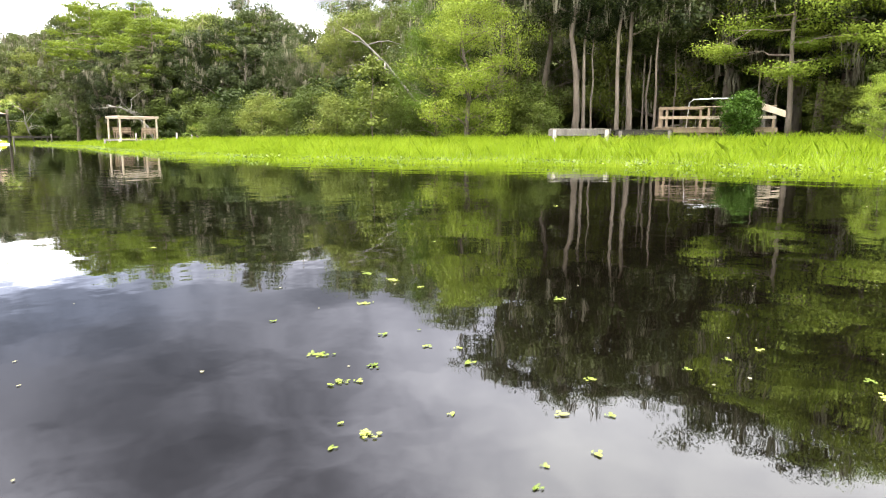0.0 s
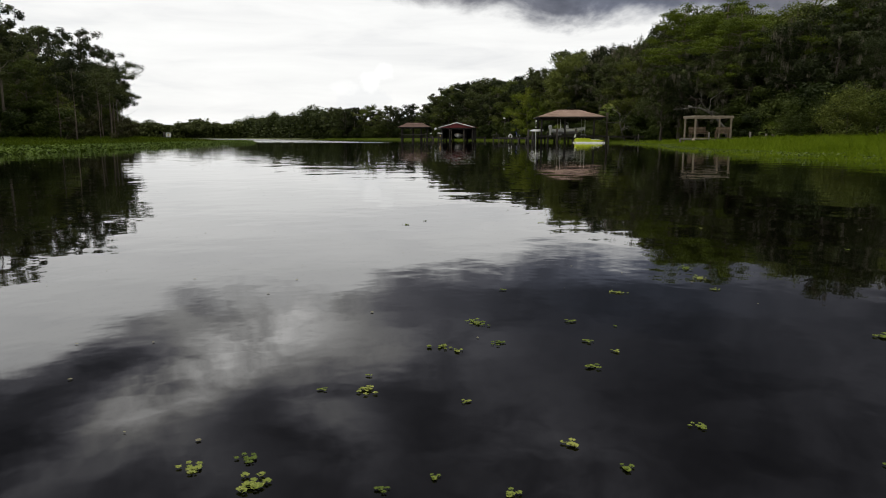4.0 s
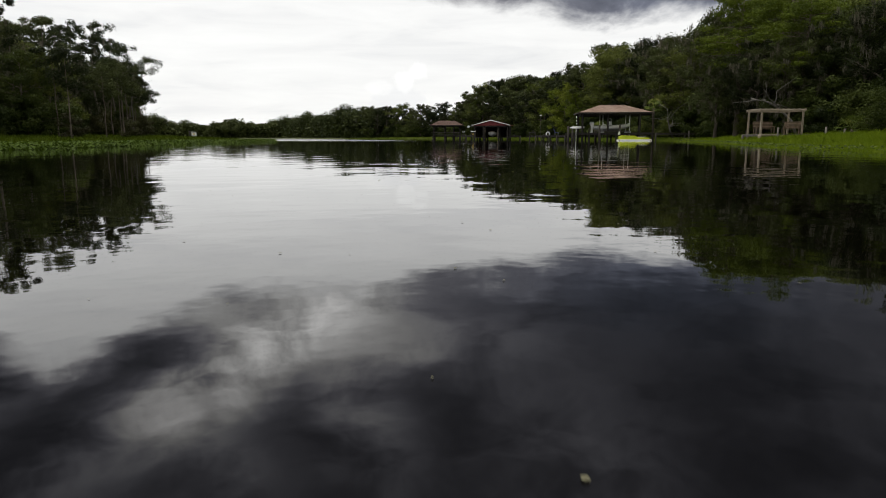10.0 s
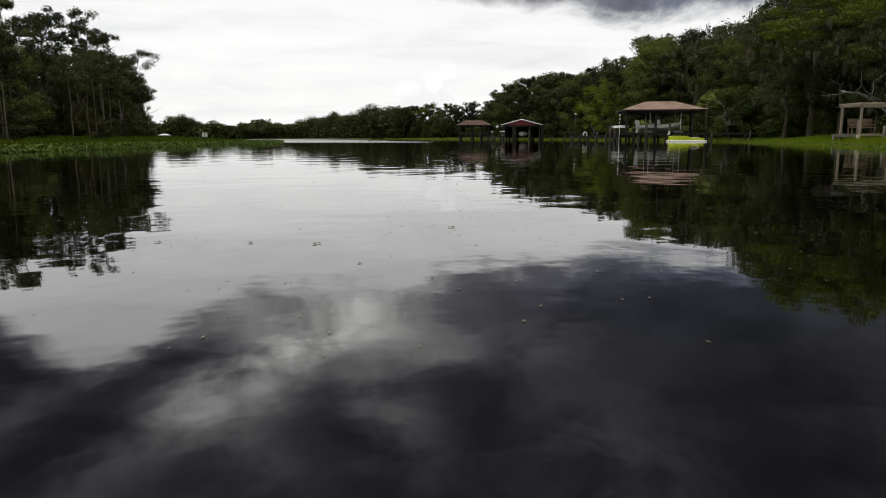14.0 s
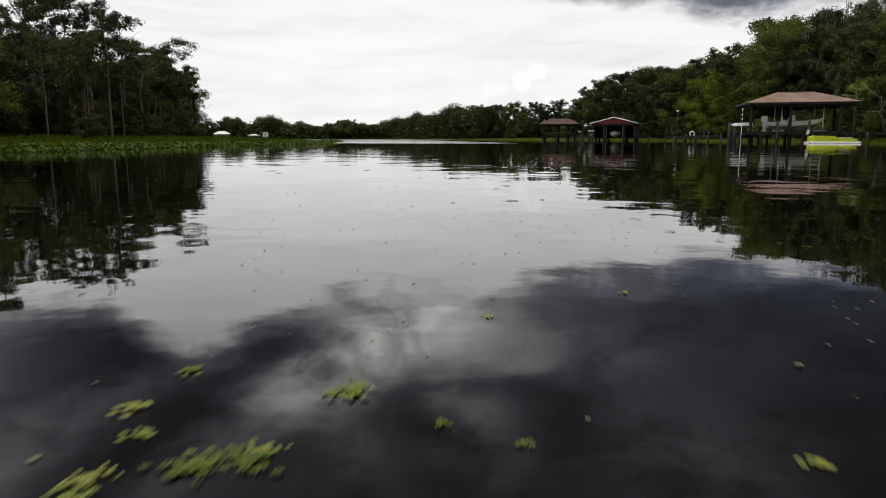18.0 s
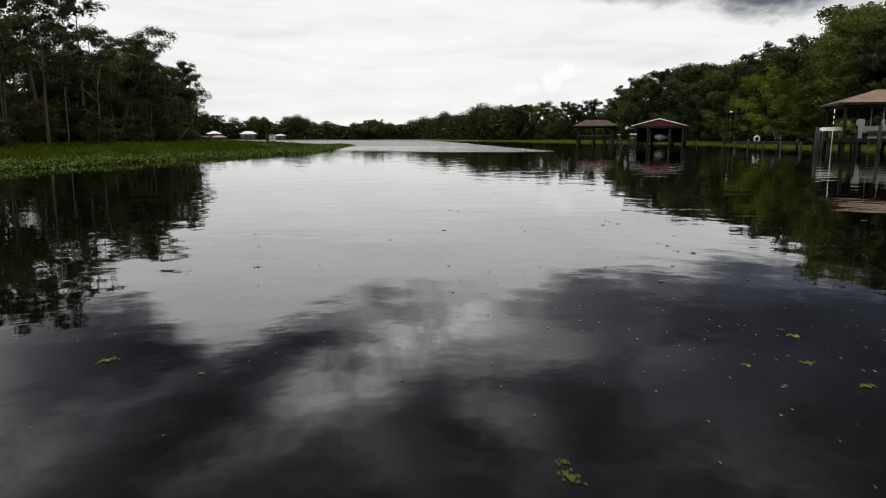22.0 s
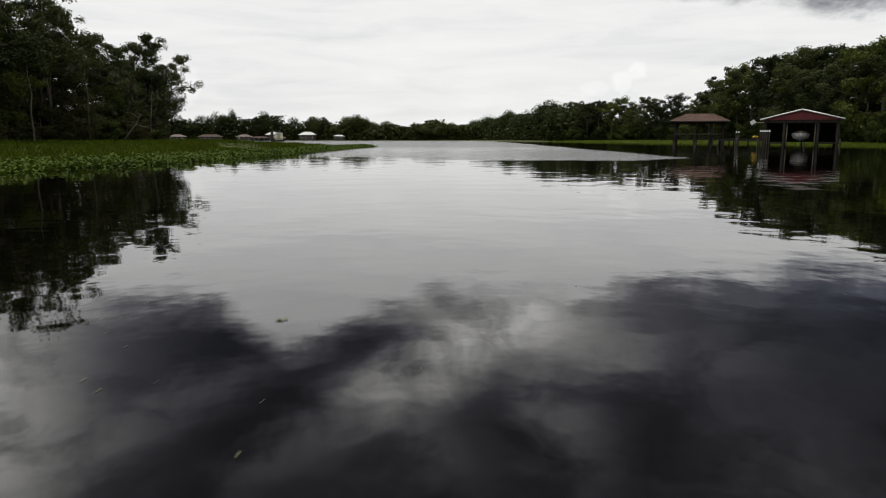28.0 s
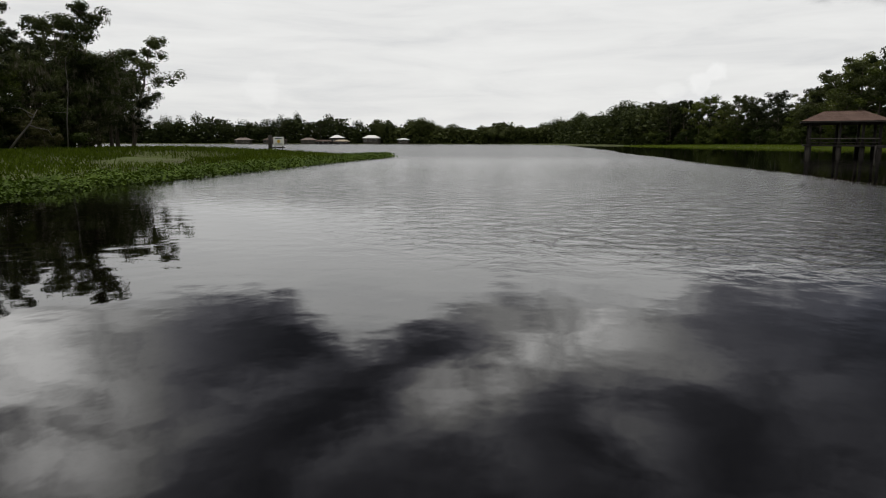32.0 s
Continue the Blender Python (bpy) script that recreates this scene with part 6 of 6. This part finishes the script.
def scatter_rafts():
    rng = np.random.default_rng(77)
    spots = [(1.9, 1.2, 3), (1.7, 1.0, 2), (2.2, 1.6, 1), (2.0, 0.3, 2), (2.2, 1.1, 1), (2.12, 0.9, 1), (2.14, 0.78, 1), (2.0, 0.7, 1), (2.3, 1.0, 0), (1.3, 0.8, 1), (1.43, 0.85, 0), (1.6, 0.6, 1), (1.7, 0.32, 1), (1.74, 0.2, 1),
             (1.5, 0.2, 1), (1.4, 0.3, 1), (1.3, 0.3, 1), (1.1, 0.5, 2), (1.0, 0.5, 2), (1.1, 0.4, 2)]
    spots += [(1.4, 0.75, 2), (1.72, 0.95, 1), (1.66, 1.02, 0), (2.2, 0.02, 1), (2.35, -0.1, 1), (2.5, -0.2, 1), (3.0, 0.6, 2), (3.0, 1.3, 2), (3.2, 1.7, 3), (3.1, 1.5, 3), (2.6, 1.4, 3), (4.3, 2.8, 2), (4.4, 1.8, 1), (2.3, -0.5, 1)]
    spots += [(10.3, 24.1, 3), (10.4, 24.3, 2), (10.5, 24.2, 2), (10.5, 24.0, 2), (10.4, 24.0, 3), (10.42, 24.18, 2), (11.4, 24.5, 3), (11.2, 24.4, 2), (11.1, 24.1, 1), (11.6, 24.3, 1), (11.62, 24.1, 1), (11.1, 23.8, 2), (10.9, 23.8, 1), (10.38, 24.32, 2), (10.5, 24.4, 1), (10.4, 24.8, 2)]
    spots += [(14.9, 34.3, 3), (14.8, 33.9, 3), (15.2, 34.3, 2), (14.3, 33.3, 3), (14.4, 33.3, 2), (14.5, 33.32, 3), (13.2, 33.5, 3), (13.1, 33.46, 2), (13.0, 33.8, 1), (13.4, 33.3, 1), (12.7, 33.7, 2), (14.0, 33.6, 1), (14.7, 33.3, 2), (12.2, 35.7, 3)]
    spots += [(16.4, 39.9, 3), (16.6, 40.3, 2), (16.45, 39.6, 3), (16.1, 39.9, 2), (15.0, 39.1, 2), (15.0, 39.0, 3), (13.2, 40.3, 3), (16.6, 40.42, 2), (17.4, 45.1, 1), (17.42, 44.9, 2), (17.2, 44.8, 2), (17.38, 45.2, 1), (6.1, 13.6, 2), (2.5, 3.7, 2), (2.7, 3.85, 1), (18.0, 64.9, 2)]
    spots += [(11.65, 27.16, 3), (11.63, 27.13, 3), (11.57, 27.14, 2), (11.55, 27.12, 3), (11.75, 27.36, 2), (11.78, 27.37, 3), (11.42, 27.34, 2), (11.46, 27.24, 2), (11.48, 27.51, 2), (11.43, 27.11, 3), (11.43, 27.07, 2), (12.12, 27.81, 2), (12.01, 27.12, 1), (12.38, 27.0, 2), (11.91, 27.21, 1), (17.31, 42.79, 3), (17.22, 42.91, 2), (16.85, 42.22, 2), (16.51, 41.68, 2), (13.54, 42.56, 3), (17.25, 43.39, 1), (17.27, 43.21, 2)]
    for x, y, k in spots:
        raft(x, y, k, rng)
    for _ in range(175):
        u = rng.uniform() ** 1.2
        y = rng.uniform(20, 47) if rng.uniform() < 0.74 else rng.uniform(-3, 68)
        x = float(np.interp(y, [-3, 0, 12, 23, 30, 42, 63, 83], [1, 1.5, 6, 10.6, 13, 15.5, 18.6, 21])) + rng.normal() * 1.9 + 0.5
        if rng.uniform() < 0.45:
            raft(x, y, int(rng.integers(0, 2)), rng, True)
        else:
            raft(x, y, int(rng.choice([0, 0, 1, 1, 2, 3])), rng)


scatter_rafts()


def specks(name, n, seed, label):
    """Scattered floating leaves, too many to count."""
    rng = np.random.default_rng(seed)
    y = rng.uniform(-8, 66, n)
    cx = np.interp(y, [-8, 0, 12, 23, 30, 42, 63, 83], [0, 1.5, 6, 10.6, 13, 15.5, 18.6, 21])
    x = cx + 0.4 + rng.normal(size=n) * np.where(rng.uniform(size=n) < 0.5, 2.2, 9.0)
    w = 0.5 + 0.5 * np.sin(x * 0.8 + 2 * np.sin(y * 0.31)) * np.sin(y * 0.45 + x * 0.2)
    dens = np.interp(y, [-8, 5, 8, 14, 18, 45, 48, 66], [0.07, 0.07, 0.06, 0.12, 1, 1, 0.25, 0.12])
    keep = (rng.uniform(size=n) < w * dens) & (inland(x, y) < -0.6)
    x, y = x[keep], y[keep]
    n = len(x)
    r = rng.uniform(0.003, 0.008, n) * (1 + 0.28 * np.clip(np.abs(x - np.interp(y, [-8, 0, 12, 23, 30, 42, 63, 83], [0, 1.5, 6, 10.6, 13, 15.5, 18.6, 21])) - 3, 0, 6))
    V = np.zeros((n, 6, 3))
    ph = rng.uniform(0, 6, n)
    el = rng.uniform(0.45, 1.0, n)
    for k in range(6):
        a = k * math.pi / 3
        ca, sa = np.cos(a) * r, np.sin(a) * r * el
        V[:, k] = np.stack([x + ca * np.cos(ph) - sa * np.sin(ph), y + ca * np.sin(ph) + sa * np.cos(ph), np.full(n, 0.003)], 1)
    ob = put(name, fast_mesh(name, V.reshape(-1, 3), 6, M["dry_float"]))
    tagged(ob, label, "floating plants", kind="stuff")


specks("floating_leaves", 42000, 91, "pale scattered leaf bits floating on the water")


def edge_mat(name, n, seed):
    """Creeping marsh plants along the waterline of the meadow."""
    rng = np.random.default_rng(seed)
    y = rng.uniform(-22, 62, n)
    x = x_right(y) + rng.normal(size=n) * 0.35 + 0.1 + np.abs(rng.normal(size=n)) * 0.6
    keep = rng.uniform(size=n) < 0.15 + 0.85 * np.sin(y * 1.7 + 2 * np.sin(y * 0.6)) ** 4
    x, y = x[keep], y[keep]
    n = len(x)
    r = rng.uniform(0.014, 0.036, n)
    z = rng.uniform(0.01, 0.16, n)
    nx, ny = rng.normal(size=n) * 0.4, rng.normal(size=n) * 0.4
    V = np.zeros((n, 6, 3))
    for k in range(6):
        a = k * math.pi / 3
        ca, sa = math.cos(a) * r, math.sin(a) * r
        V[:, k] = np.stack([x + ca, y + sa, z + ca * nx + sa * ny], 1)
    ob = put(name, fast_mesh(name, V.reshape(-1, 3), 6, M["marsh_leaf"]))
    tagged(ob, "creeping pale green marsh leaves along the waterline", "marsh plants", kind="stuff")


edge_mat("marsh_leaves", 11000, 93)
